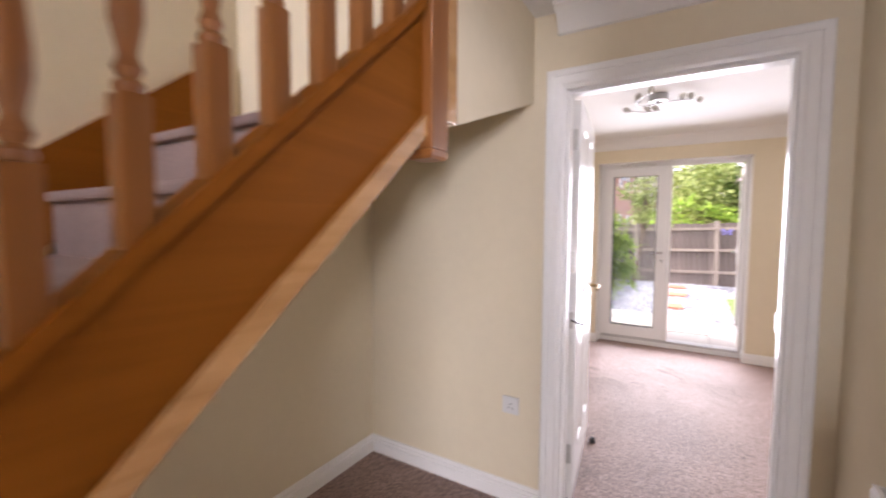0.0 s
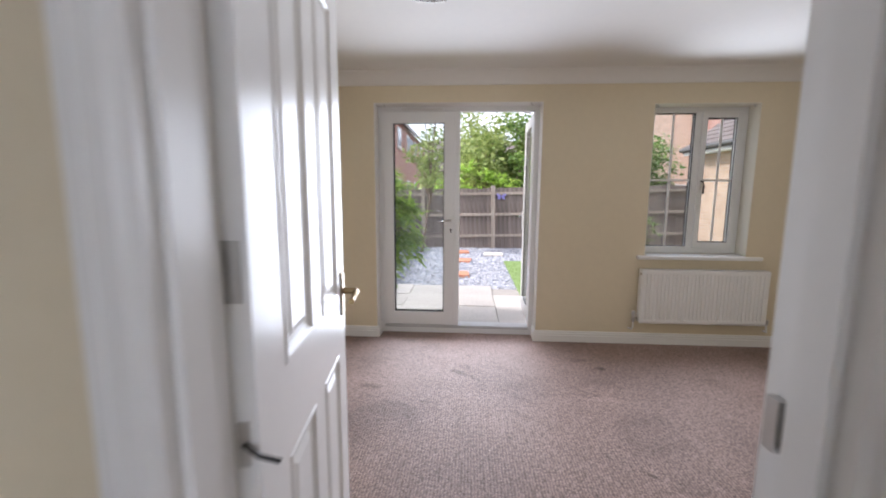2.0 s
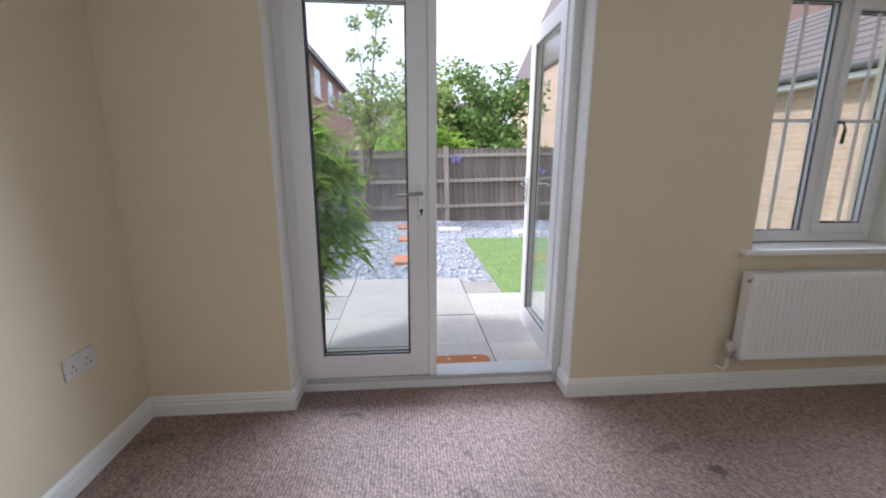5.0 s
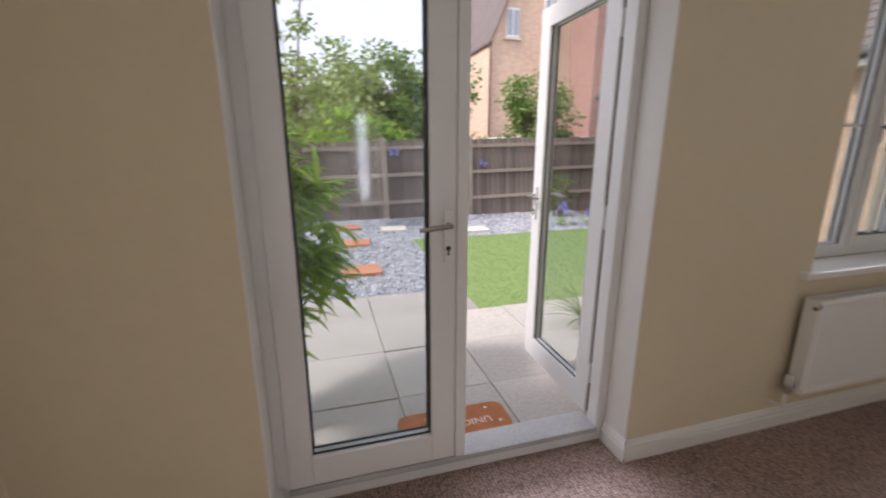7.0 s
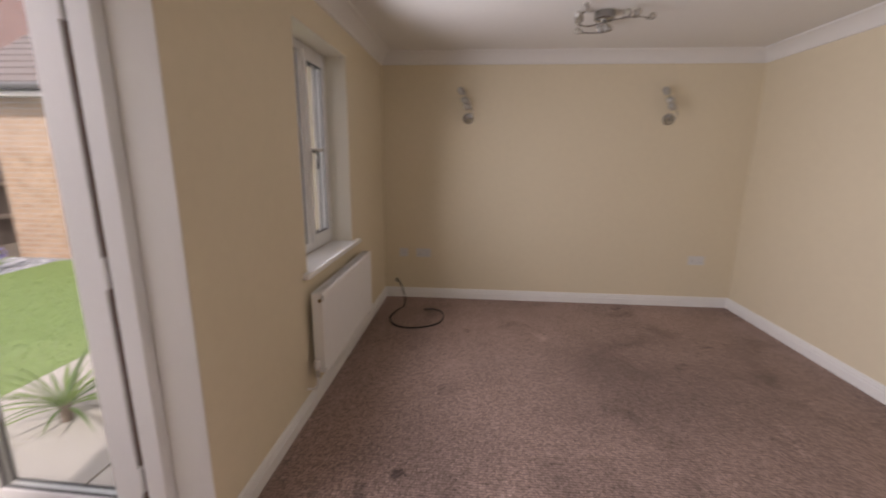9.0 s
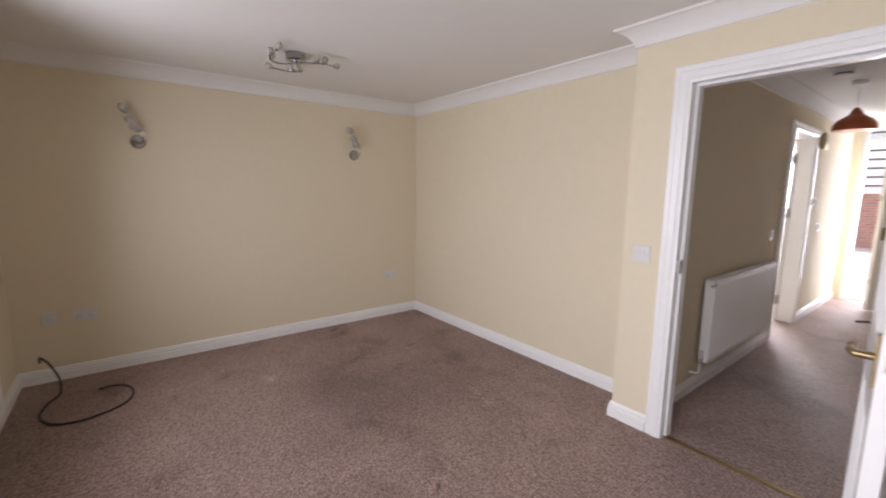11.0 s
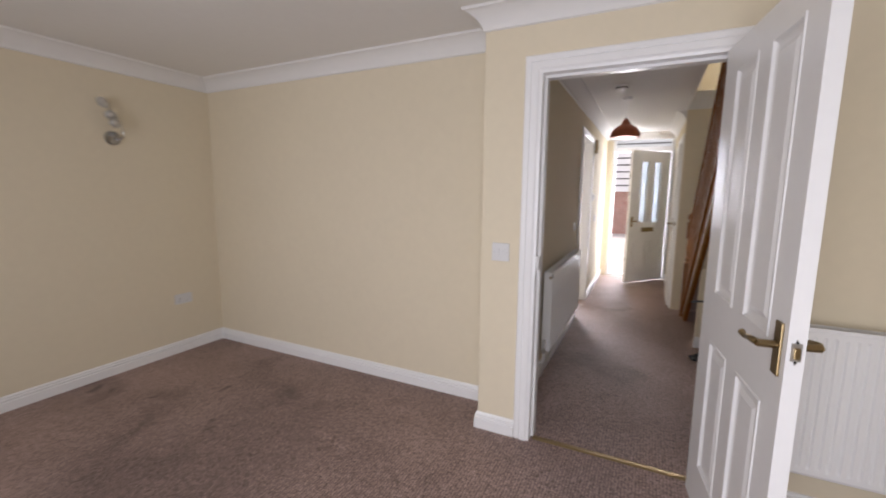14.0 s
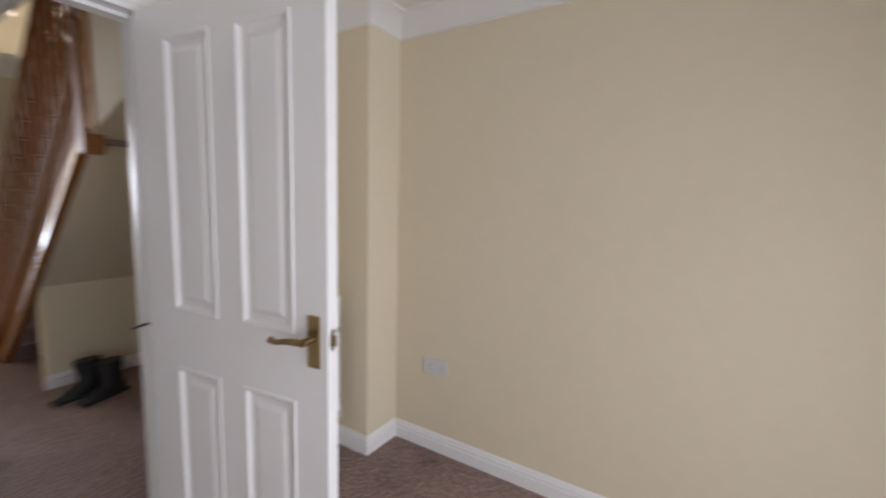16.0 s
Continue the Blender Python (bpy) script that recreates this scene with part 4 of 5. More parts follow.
for x0, x1 in ((0.20, 0.34), (0.48, 0.62)):
    part("pane", box(bmesh.new(), x0, -0.03, 0.95, x1, -0.014, 1.86), FROST, fdoor, "tall frosted glass light")
    part("bead", ring_frame(bmesh.new(), x0 - 0.02, x1 + 0.02, 0.93, 1.88, 0.0, 0.009, 0.02, 0.02, 0.02, 0.02, 0.003), GLOSS, fdoor)
for x0, x1 in ((0.13, 0.37), (0.45, 0.69)):
    part("panel", ring_frame(bmesh.new(), x0, x1, 0.20, 0.66, 0.0, 0.007, 0.03, 0.03, 0.03, 0.03, 0.003), GLOSS, fdoor)
part("letter_plate", box(bmesh.new(), 0.29, 0.0, 0.80, 0.54, 0.012, 0.865, 0.004), BRASS, fdoor, "polished brass letter plate")
lever_handle(fdoor, 0.765, 0.96, 0.0, 1, -1, BRASS)
for z in (0.35, 1.35, 1.62):
    part("latch", box(bmesh.new(), 0.8195, -0.035, z, 0.829, -0.01, z + 0.06), STEEL, fdoor)
bm = bmesh.new()
ring_frame(bm, 0.372, 1.268, 0.0, 2.318, -2.33, -2.24, 0.045, 0.045, 0.03, 0.035)
box(bm, 0.415, -2.328, 2.05, 1.225, -2.242, 2.125)
dfm = structure("door_front_frame", bm, UPVC, "white front door frame with a fanlight", "door frame")
g = part("fanlight", box(bmesh.new(), 0.415, -2.295, 2.125, 1.225, -2.28, 2.285), GLASS, dfm, "clear glass fanlight")
g.visible_shadow = False

# ---- lounge and hall fittings ----
def wall_plate(name, label, category, m, w, h, kind, group=""):
    """A white plate on a wall: local x along the wall, z up, front towards -y."""
    t = tagged(new(name), label, category, group)
    t.matrix_world = m
    part("plate", box(bmesh.new(), -w / 2, -0.009, -h / 2, w / 2, 0.0, h / 2, 0.003), PLASTIC, t)
    if kind == "socket":
        for s in (-1, 1):
            cx = s * w * 0.25
            for dx, dz, ww, hh in ((0, 0.004, 0.005, 0.008), (-0.011, -0.016, 0.008, 0.004), (0.011, -0.016, 0.008, 0.004)):
                part("socket_slot", box(bmesh.new(), cx + dx - ww / 2, -0.0095, dz - hh / 2, cx + dx + ww / 2, -0.006, dz + hh / 2), DARKSLOT, t)
            part("rocker", box(bmesh.new(), s * w * 0.42 - 0.007, -0.0125, 0.012, s * w * 0.42 + 0.007, -0.008, 0.032, 0.002), PLASTIC, t)
    elif kind == "single":
        for dx, dz, ww, hh in ((0, 0.006, 0.005, 0.008), (-0.011, -0.014, 0.008, 0.004), (0.011, -0.014, 0.008, 0.004)):
            part("socket_slot", box(bmesh.new(), dx - ww / 2, -0.0095, dz - hh / 2, dx + ww / 2, -0.006, dz + hh / 2), DARKSLOT, t)
        part("rocker", box(bmesh.new(), 0.022, -0.0125, 0.012, 0.036, -0.008, 0.032, 0.002), PLASTIC, t)
    elif kind == "switch":
        for s in (-1, 1):
            part("rocker", box(bmesh.new(), s * 0.014 - 0.009, -0.0135, -0.018, s * 0.014 + 0.009, -0.008, 0.018, 0.002), PLASTIC, t)
            part("screw", tube(bmesh.new(), [(s * w * 0.37, -0.0095, 0), (s * w * 0.37, -0.008, 0)], 0.003, 8), STEEL, t)
    elif kind == "aerial":
        part("aerial_jack", tube(bmesh.new(), [(0, -0.004, 0), (0, -0.018, 0)], 0.007, 12), STEEL, t, "metal aerial jack")
    return t


wall_plate("power_socket", "white double power socket low on the party wall", "socket", pose(XL, 5.81, 0.472, 0, 0, 90), 0.147, 0.086, "socket", "double sockets")
wall_plate("power_socket", "white double power socket low on the party wall", "socket", pose(XL, 3.594, 0.482, 0, 0, 90), 0.147, 0.086, "socket", "double sockets")
wall_plate("power_socket", "white double power socket low on the far wall", "socket", pose(XR, 5.778, 0.468, 0, 0, -90), 0.147, 0.086, "socket", "double sockets")
wall_plate("power_socket", "white double power socket near the recess corner", "socket", pose(XR, 3.138, 0.464, 0, 0, -90), 0.147, 0.086, "socket", "double sockets")
wall_plate("aerial_socket", "white aerial socket with a metal jack", "socket", pose(XR, 5.978, 0.468, 0, 0, -90), 0.086, 0.086, "aerial")
wall_plate("power_socket", "white single power socket low on the hall wall", "socket", pose(0.16, YH, 0.492), 0.086, 0.086, "single", "double sockets")
wall_plate("light_switch", "white double light switch beside the lounge doorway", "switch", pose(1.402, YD, 1.072, 0, 0, 180), 0.10, 0.10, "switch")
wall_plate("light_switch", "white light switch on the hall wall", "switch", pose(XH, 0.83, 1.05, 0, 0, -90), 0.086, 0.086, "switch")
wall_plate("light_switch", "white light switch beside the front door", "switch", pose(XH, -0.90, 1.04, 0, 0, -90), 0.086, 0.086, "switch")
th = tagged(new("thermostat"), "small white room thermostat on the hall wall", "thermostat")
th.matrix_world = pose(XH, -0.46, 1.335, 0, 0, -90)
part("body", box(bmesh.new(), -0.035, -0.028, -0.045, 0.035, 0, 0.045, 0.006), PLASTIC, th)
part("dial", tube(bmesh.new(), [(0, -0.027, 0), (0, -0.037, 0)], 0.02, 20), PLASTIC, th)
ch = tagged(new("door_chime"), "brass-fronted door chime high on the hall wall", "door chime")
ch.matrix_world = pose(XH, -0.56, 1.985, 0, 0, -90)
part("body", box(bmesh.new(), -0.05, -0.04, -0.085, 0.05, 0, 0.085, 0.006), BRASS, ch)
part("sounder", box(bmesh.new(), -0.018, -0.0415, -0.03, 0.018, -0.038, 0.02, 0.001), DARKSLOT, ch, "dark sounder opening")


def leaf_shade(bm, m, s=1.0):
    """A small cut-glass bud: a faceted tulip."""
    lathe(bm, [(0.007 * s, 0), (0.017 * s, 0.012 * s), (0.022 * s, 0.028 * s), (0.018 * s, 0.046 * s), (0.005 * s, 0.056 * s)], m, 7)


def ceiling_light(x, y, rz):
    t = tagged(new("ceiling_light"), "chrome ceiling light with curved arms and glass buds", "ceiling light", "lounge ceiling lights")
    t.matrix_world = pose(x, y, CZ, 0, 0, rz)
    part("base", lathe(bmesh.new(), [(0.030, -0.056), (0.058, -0.052), (0.064, -0.045), (0.064, -0.004), (0.060, 0.0)], None, 32), CHROME, t, smooth=True)
    part("boss", lathe(bmesh.new(), [(0.006, -0.075), (0.014, -0.070), (0.014, -0.056)], None, 16), CHROME, t, smooth=True)
    for k in range(3):
        a0 = radians(120 * k)
        pts = []
        for i in range(13):
            u = i / 12
            r = 0.012 + 0.245 * u
            a = a0 + 1.25 * u * u
            pts.append((r * math.cos(a), r * math.sin(a), -0.064 - 0.02 * math.sin(u * 3.0) + 0.008 * u))
        arm = part("arm", tube(bmesh.new(), pts, 0.0045, 8), CHROME, t, smooth=True)
        for i in (7, 9, 12):
            p = Vector(pts[i])
            out = Vector((-p.y, p.x, 0)).normalized()
            bm = bmesh.new()
            d = (out * (0.5 if i < 12 else 0.9) + Vector((0, 0, 0.55)) + Vector((p.x, p.y, 0)).normalized() * (0.9 if i == 12 else 0.1)).normalized()
            m = Matrix.Translation(p) @ d.to_track_quat("Z", "Y").to_matrix().to_4x4()
            tube(bm, [p - d * 0.004, p + d * 0.012], 0.008, 10)
            part("lamp_holder", bm, CHROME, arm)
            bm = bmesh.new()
            leaf_shade(bm, m @ Matrix.Translation((0, 0, 0.010)), 1.05)
            part("glass_bud", bm, CRYSTAL, arm, "frosted cut-glass bud")
    return t


ceiling_light(0.652, 4.50, 188)
ceiling_light(3.20, 4.47, 65)


def wall_light(y):
    t = tagged(new("wall_light"), "chrome wall light with three glass buds on a curl", "wall light", "lounge wall lights")
    t.matrix_world = pose(XR, y, 1.765, 0, 0, -90)
    bm = bmesh.new()
    lathe(bm, [(0.050, 0.0), (0.050, 0.012), (0.043, 0.020), (0.012, 0.024)], pose(0, 0, 0, 90, 0, 0), 28)
    part("backplate", bm, CHROME, t, smooth=True)
    pts = [(0.0, -0.024, 0.0), (0.012, -0.05, -0.012), (0.034, -0.062, 0.0), (0.042, -0.068, 0.035), (0.032, -0.07, 0.085), (0.012, -0.07, 0.130), (-0.012, -0.066, 0.170), (-0.038, -0.06, 0.205)]
    fine = []
    for a, b in zip(pts, pts[1:]):
        for k in range(3):
            fine.append(Vector(a).lerp(Vector(b), k / 3))
    arm = part("arm", tube(bmesh.new(), fine + [Vector(pts[-1])], 0.0045, 8), CHROME, t, smooth=True)
    for p, d in (((0.030, -0.07, 0.09), (-0.8, -0.25, 0.2)), ((0.008, -0.07, 0.140), (-0.8, -0.2, 0.25)), ((-0.038, -0.06, 0.205), (-0.6, -0.1, 0.6))):
        p, d = Vector(p), Vector(d).normalized()
        bm = bmesh.new()
        leaf_shade(bm, Matrix.Translation(p) @ d.to_track_quat("Z", "Y").to_matrix().to_4x4(), 1.5)
        part("glass_bud", bm, CRYSTAL, arm, "frosted cut-glass bud")
    return t


wall_light(5.355)
wall_light(3.555)

pd = tagged(new("pendant_light"), "copper dome pendant light in the hall", "pendant light")
pd.matrix_world = pose(0.945, 0.63, CZ)
part("ceiling_rose", lathe(bmesh.new(), [(0.018, -0.035), (0.045, -0.028), (0.048, 0.0)], None, 24), PLASTIC, pd, smooth=True)
part("cord", tube(bmesh.new(), [(0, 0, -0.03), (0, 0, -0.21)], 0.003, 8), PLASTIC, pd)
part("lamp_holder", lathe(bmesh.new(), [(0.030, -0.255), (0.032, -0.232), (0.022, -0.217), (0.012, -0.205)], None, 20), COPPER, pd, smooth=True)
part("shade", lathe(bmesh.new(), [(0.138, -0.392), (0.140, -0.392), (0.141, -0.378), (0.136, -0.343), (0.112, -0.305), (0.070, -0.277), (0.042, -0.257), (0.036, -0.236), (0.033, -0.236), (0.040, -0.261), (0.068, -0.281), (0.109, -0.309), (0.132, -0.345), (0.137, -0.378)], None, 40), COPPER, pd, "copper dome shade", True)
sd = tagged(new("smoke_alarm"), "white round smoke alarm on the hall ceiling", "smoke alarm")
sd.matrix_world = pose(0.967, 1.15, CZ)
part("body", lathe(bmesh.new(), [(0.035, -0.042), (0.050, -0.036), (0.052, -0.018), (0.058, -0.014), (0.058, 0.0)], None, 28), PLASTIC, sd, smooth=True)
part("grille_ring", lathe(bmesh.new(), [(0.0525, -0.030), (0.0535, -0.028), (0.0535, -0.022), (0.0525, -0.020)], None, 28), DARKSLOT, sd)

# aerial cable: out of the far corner and looped on the carpet
ctl = [(4.225, 6.05, 0.16), (4.16, 6.04, 0.215), (4.05, 5.98, 0.19), (3.98, 5.93, 0.09), (3.92, 5.93, 0.012), (3.80, 5.98, 0.007), (3.62, 6.00, 0.007), (3.47, 5.93, 0.007), (3.42, 5.80, 0.007),
       (3.46, 5.66, 0.007), (3.55, 5.56, 0.007), (3.68, 5.53, 0.009), (3.80, 5.56, 0.012), (3.84, 5.64, 0.02), (3.80, 5.73, 0.03)]
pts = []
for i in range(len(ctl) - 1):
    p0, p1, p2, p3 = (Vector(ctl[max(0, min(len(ctl) - 1, i + k))]) for k in (-1, 0, 1, 2))
    for k in range(5):
        u = k / 5
        pts.append(0.5 * ((2 * p1) + (p2 - p0) * u + (2 * p0 - 5 * p1 + 4 * p2 - p3) * u * u + (3 * p1 - p0 - 3 * p2 + p3) * u ** 3))
tagged(new("aerial_cable", finish(tube(bmesh.new(), pts, 0.0065, 8), "aerial_cable", RUBBER, True)), "loose black cable looped on the carpet", "cable")

# boots under the stairs
def boot(m):
    t = tagged(new("boot"), "black rubber boot standing below the stairs", "boot", "pair of boots")
    t.matrix_world = m
    bm = bmesh.new()
    rings = []
    for z, x0, x1, w in ((0.018, -0.10, 0.19, 0.048), (0.05, -0.10, 0.185, 0.048), (0.085, -0.095, 0.14, 0.044), (0.115, -0.085, 0.07, 0.044), (0.16, -0.075, 0.055, 0.046), (0.25, -0.08, 0.065, 0.054), (0.34, -0.085, 0.075, 0.058)):
        cx, hx = (x0 + x1) / 2, (x1 - x0) / 2
        rings.append([bm.verts.new((cx + hx * math.cos(2 * math.pi * k / 20), w * math.sin(2 * math.pi * k / 20), z * 0.72)) for k in range(20)])
    for a, b in zip(rings, rings[1:]):
        for k in range(20):
            bm.faces.new((a[k], a[(k + 1) % 20], b[(k + 1) % 20], b[k]))
    bm.faces.new(rings[0][::-1])
    bm.faces.new(rings[-1])
    part("upper", bm, RUBBER, t, smooth=True)
    bm = bmesh.new()
    box(bm, -0.105, -0.05, 0.0, 0.20, 0.05, 0.022, 0.010)
    part("sole", bm, RUBBER, t)
    return t


boot(pose(0.08, 1.27, 0, 0, 0, 12))
boot(pose(0.0, 1.40, 0, 0, 0, 18))


# ---- garden ----
GZ = -0.10
rnd = random.Random(7)


def brick_mat(name, a, b, mortar):
    """Courses of brick at true size, laid on any upright face, with joints sunk by relief."""
    m = bpy.data.materials.new(name)
    m.use_nodes = True
    n, l = m.node_tree.nodes, m.node_tree.links
    bs = n["Principled BSDF"]
    tc = n.new("ShaderNodeTexCoord")
    sep = n.new("ShaderNodeSeparateXYZ")
    l.new(tc.outputs["Object"], sep.inputs[0])
    ad = n.new("ShaderNodeMath")
    l.new(sep.outputs[0], ad.inputs[0])
    l.new(sep.outputs[1], ad.inputs[1])
    cb = n.new("ShaderNodeCombineXYZ")
    l.new(ad.outputs[0], cb.inputs[0])
    l.new(sep.outputs[2], cb.inputs[1])
    br = n.new("ShaderNodeTexBrick")
    br.inputs["Scale"].default_value = 1.0
    br.inputs["Brick Width"].default_value, br.inputs["Row Height"].default_value, br.inputs["Mortar Size"].default_value = 0.225, 0.075, 0.009
    br.inputs["Color1"].default_value, br.inputs["Color2"].default_value, br.inputs["Mortar"].default_value = (*a, 1), (*b, 1), (*mortar, 1)
    l.new(cb.outputs[0], br.inputs["Vector"])
    no = n.new("ShaderNodeTexNoise")
    no.inputs["Scale"].default_value, no.inputs["Detail"].default_value = 5.0, 5
    l.new(tc.outputs["Object"], no.inputs["Vector"])
    mr = n.new("ShaderNodeMapRange")
    mr.inputs["To Min"].default_value, mr.inputs["To Max"].default_value = 0.75, 1.25
    l.new(no.outputs["Fac"], mr.inputs["Value"])
    mx = n.new("ShaderNodeMix")
    mx.data_type, mx.blend_type = "RGBA", "MULTIPLY"
    mx.inputs["Factor"].default_value = 1
    l.new(br.outputs["Color"], mx.inputs["A"])
    l.new(mr.outputs[0], mx.inputs["B"])
    l.new(mx.outputs["Result"], bs.inputs["Base Color"])
    bs.inputs["Roughness"].default_value = 0.9
    bp = n.new("ShaderNodeBump")
    bp.inputs["Strength"].default_value, bp.inputs["Distance"].default_value = 0.6, 0.006
    bp.invert = True
    l.new(br.outputs["Fac"], bp.inputs["Height"])
    l.new(bp.outputs[0], bs.inputs["Normal"])
    return m


def leaf_mat(name, a, b, rough=0.45):
    """Leaves that vary from one to the next and let some light through."""
    m = bpy.data.materials.new(name)
    m.use_nodes = True
    n, l = m.node_tree.nodes, m.node_tree.links
    bs = n["Principled BSDF"]
    geo = n.new("ShaderNodeNewGeometry")
    cr = n.new("ShaderNodeValToRGB")
    cr.color_ramp.elements[0].color, cr.color_ramp.elements[1].color = (*a, 1), (*b, 1)
    l.new(geo.outputs["Random Per Island"], cr.inputs[0])
    l.new(cr.outputs[0], bs.inputs["Base Color"])
    bs.inputs["Roughness"].default_value = rough
    tr = n.new("ShaderNodeBsdfTranslucent")
    l.new(cr.outputs[0], tr.inputs[0])
    mx = n.new("ShaderNodeMixShader")
    mx.inputs[0].default_value = 0.4
    l.new(bs.outputs[0], mx.inputs[1])
    l.new(tr.outputs[0], mx.inputs[2])
    l.new(mx.outputs[0], n["Material Output"].inputs["Surface"])
    return m


EARTH = mat("earth", (0.16, 0.13, 0.10), 0.95, var=0.2)
PAVE = mat("grey_paving_slab", (0.43, 0.405, 0.37), 0.9, var=0.22, scale=5, bump=0.3, bump_scale=120, vary=0.10)
TERRA = mat("terracotta_paving", (0.50, 0.22, 0.13), 0.85, var=0.15, scale=9, bump=0.3, bump_scale=140)
PALE = mat("pale_paving", (0.62, 0.58, 0.52), 0.9, var=0.1, scale=9, bump=0.2)
FENCE = wood_mat("weathered_fence_timber", (0.13, 0.108, 0.095), (0.26, 0.22, 0.195), 2, 0.85, vary=0.22)
POSTW = wood_mat("pale_fence_timber", (0.28, 0.24, 0.20), (0.42, 0.365, 0.31), 2, 0.85, vary=0.1)
BRICK_R = brick_mat("red_brick", (0.45, 0.235, 0.19), (0.37, 0.18, 0.145), (0.42, 0.36, 0.31))
BRICK_O = brick_mat("buff_orange_brick", (0.73, 0.52, 0.375), (0.65, 0.44, 0.305), (0.60, 0.53, 0.45))
BRICK_B = brick_mat("buff_garage_brick", (0.50, 0.35, 0.245), (0.43, 0.285, 0.19), (0.45, 0.39, 0.33))
TILE = mat("grey_brown_roof_tile", (0.16, 0.13, 0.12), 0.85, var=0.15, vary=0.1, scale=8)
BARK = mat("grey_bark", (0.17, 0.13, 0.10), 0.9, var=0.25, scale=20, bump=0.5, bump_scale=60)
LEAF_A = leaf_mat("strap_leaf_green", (0.16, 0.31, 0.03), (0.48, 0.66, 0.12), 0.45)
LEAF_A.node_tree.nodes["Mix Shader"].inputs[0].default_value = 0.55
LEAF_B = leaf_mat("laurel_leaf_green", (0.08, 0.16, 0.03), (0.25, 0.37, 0.09), 0.4)
LEAF_C = leaf_mat("fresh_tree_leaf", (0.17, 0.25, 0.06), (0.44, 0.51, 0.17), 0.5)
GRASS = leaf_mat("artificial_turf", (0.17, 0.26, 0.08), (0.24, 0.34, 0.12), 0.8)
PETAL = leaf_mat("violet_petal", (0.26, 0.25, 0.60), (0.42, 0.39, 0.78), 0.6)

structure("ground", box(bmesh.new(), -160, -160, GZ - 0.6, 160, 160, GZ - 0.06), EARTH, "bare earth reaching to the horizon", "ground")


def mesh_object(name, verts, faces, material, smooth=False):
    me = bpy.data.meshes.new(name)
    me.from_pydata(verts, [], faces)
    me.materials.append(material)
    if smooth:
        for p in me.polygons:
            p.use_smooth = True
    return me


def chips(name, areas, count, size, material, label):
    """Loose stone chips lying on the ground, each a small tilted lump."""
    vs, fs = [], []
    tot = sum((a[1] - a[0]) * (a[3] - a[2]) for a in areas)
    for x0, x1, y0, y1 in areas:
        for _ in range(int(count * (x1 - x0) * (y1 - y0) / tot)):
            x, y = rnd.uniform(x0, x1), rnd.uniform(y0, y1)
            s = size * rnd.uniform(0.5, 1.3)
            m = Matrix.Translation((x, y, GZ - 0.045 + rnd.uniform(0, 0.022))) @ pose(0, 0, 0, rnd.uniform(-28, 28), rnd.uniform(-28, 28), rnd.uniform(0, 360))
            k = len(vs)
            for dx, dy, dz in ((-1, -0.6, -0.3), (0.8, -0.8, -0.3), (1, 0.7, -0.3), (-0.7, 0.8, -0.3), (-0.6, -0.4, 0.3), (0.5, -0.5, 0.35), (0.6, 0.4, 0.3), (-0.5, 0.5, 0.25)):
                vs.append(m @ Vector((dx * s * rnd.uniform(0.7, 1.1), dy * s * 0.7, dz * s)))
            for f in ((3, 2, 1, 0), (4, 5, 6, 7), (0, 1, 5, 4), (1, 2, 6, 5), (2, 3, 7, 6), (3, 0, 4, 7)):
                fs.append([k + i for i in f])
    return tagged(new(name, mesh_object(name, vs, fs, material)), label, "gravel", "", "stuff")


def slate_mat():
    m = leaf_mat("slate_chip", (0.21, 0.23, 0.27), (0.52, 0.53, 0.56), 0.75)
    m.node_tree.nodes["Mix Shader"].inputs[0].default_value = 0.0
    return m


SLATE = slate_mat()
structure("ground_gravel", box(bmesh.new(), -1.75, 8.70, GZ - 0.12, 5.75, 13.75, GZ - 0.035), mat("slate_dust", (0.28, 0.29, 0.31), 0.95, var=0.3, scale=40, bump=0.6, bump_scale=90), "bed of grey slate dust", "ground")
chips("slate_gravel", [(-1.7, 1.5, 8.72, 13.4), (1.5, 5.7, 11.3, 13.4)], 11000, 0.034, SLATE, "grey-blue slate chippings covering the garden bed")

lawn = tagged(new("lawn"), "flat bright green artificial lawn", "lawn", "", "stuff")
vs, fs = [], []
for _ in range(26000):
    x, y = rnd.uniform(1.53, 5.6), rnd.uniform(8.0, 11.25)
    a, h = rnd.uniform(0, 6.28), rnd.uniform(0.010, 0.020)
    dx, dy = 0.004 * math.cos(a), 0.004 * math.sin(a)
    k = len(vs)
    vs += [(x - dx, y - dy, GZ - 0.012), (x + dx, y + dy, GZ - 0.012), (x + rnd.uniform(-0.012, 0.012), y + rnd.uniform(-0.012, 0.012), GZ - 0.012 + h)]
    fs.append((k, k + 1, k + 2))
bl = new("blades", mesh_object("blades", vs, fs, GRASS))
bl.parent = lawn
part("turf_mat", box(bmesh.new(), 1.52, 7.98, GZ - 0.06, 5.6, 11.27, GZ - 0.010), mat("turf_backing", (0.19, 0.28, 0.09), 0.9, var=0.12, scale=30, bump=0.8, bump_scale=180), lawn)


def strap(vs, fs, base, d, length, width, droop, seg=5):
    """A long leaf that arches over, folded along its midrib."""
    d = Vector(d).normalized()
    side = d.cross(Vector((0, 0, 1)))
    side = side.normalized() if side.length > 0.05 else Vector((1, 0, 0))
    p = Vector(base)
    k = len(vs)
    for i in range(seg + 1):
        u = i / seg
        w = width * (0.35 + 1.3 * u if u < 0.5 else 2.0 * (1 - u)) * 0.5 + 0.0005
        vs += [p + side * w, p - Vector((0, 0, w * 0.35)), p - side * w]
        p = p + d * (length / seg)
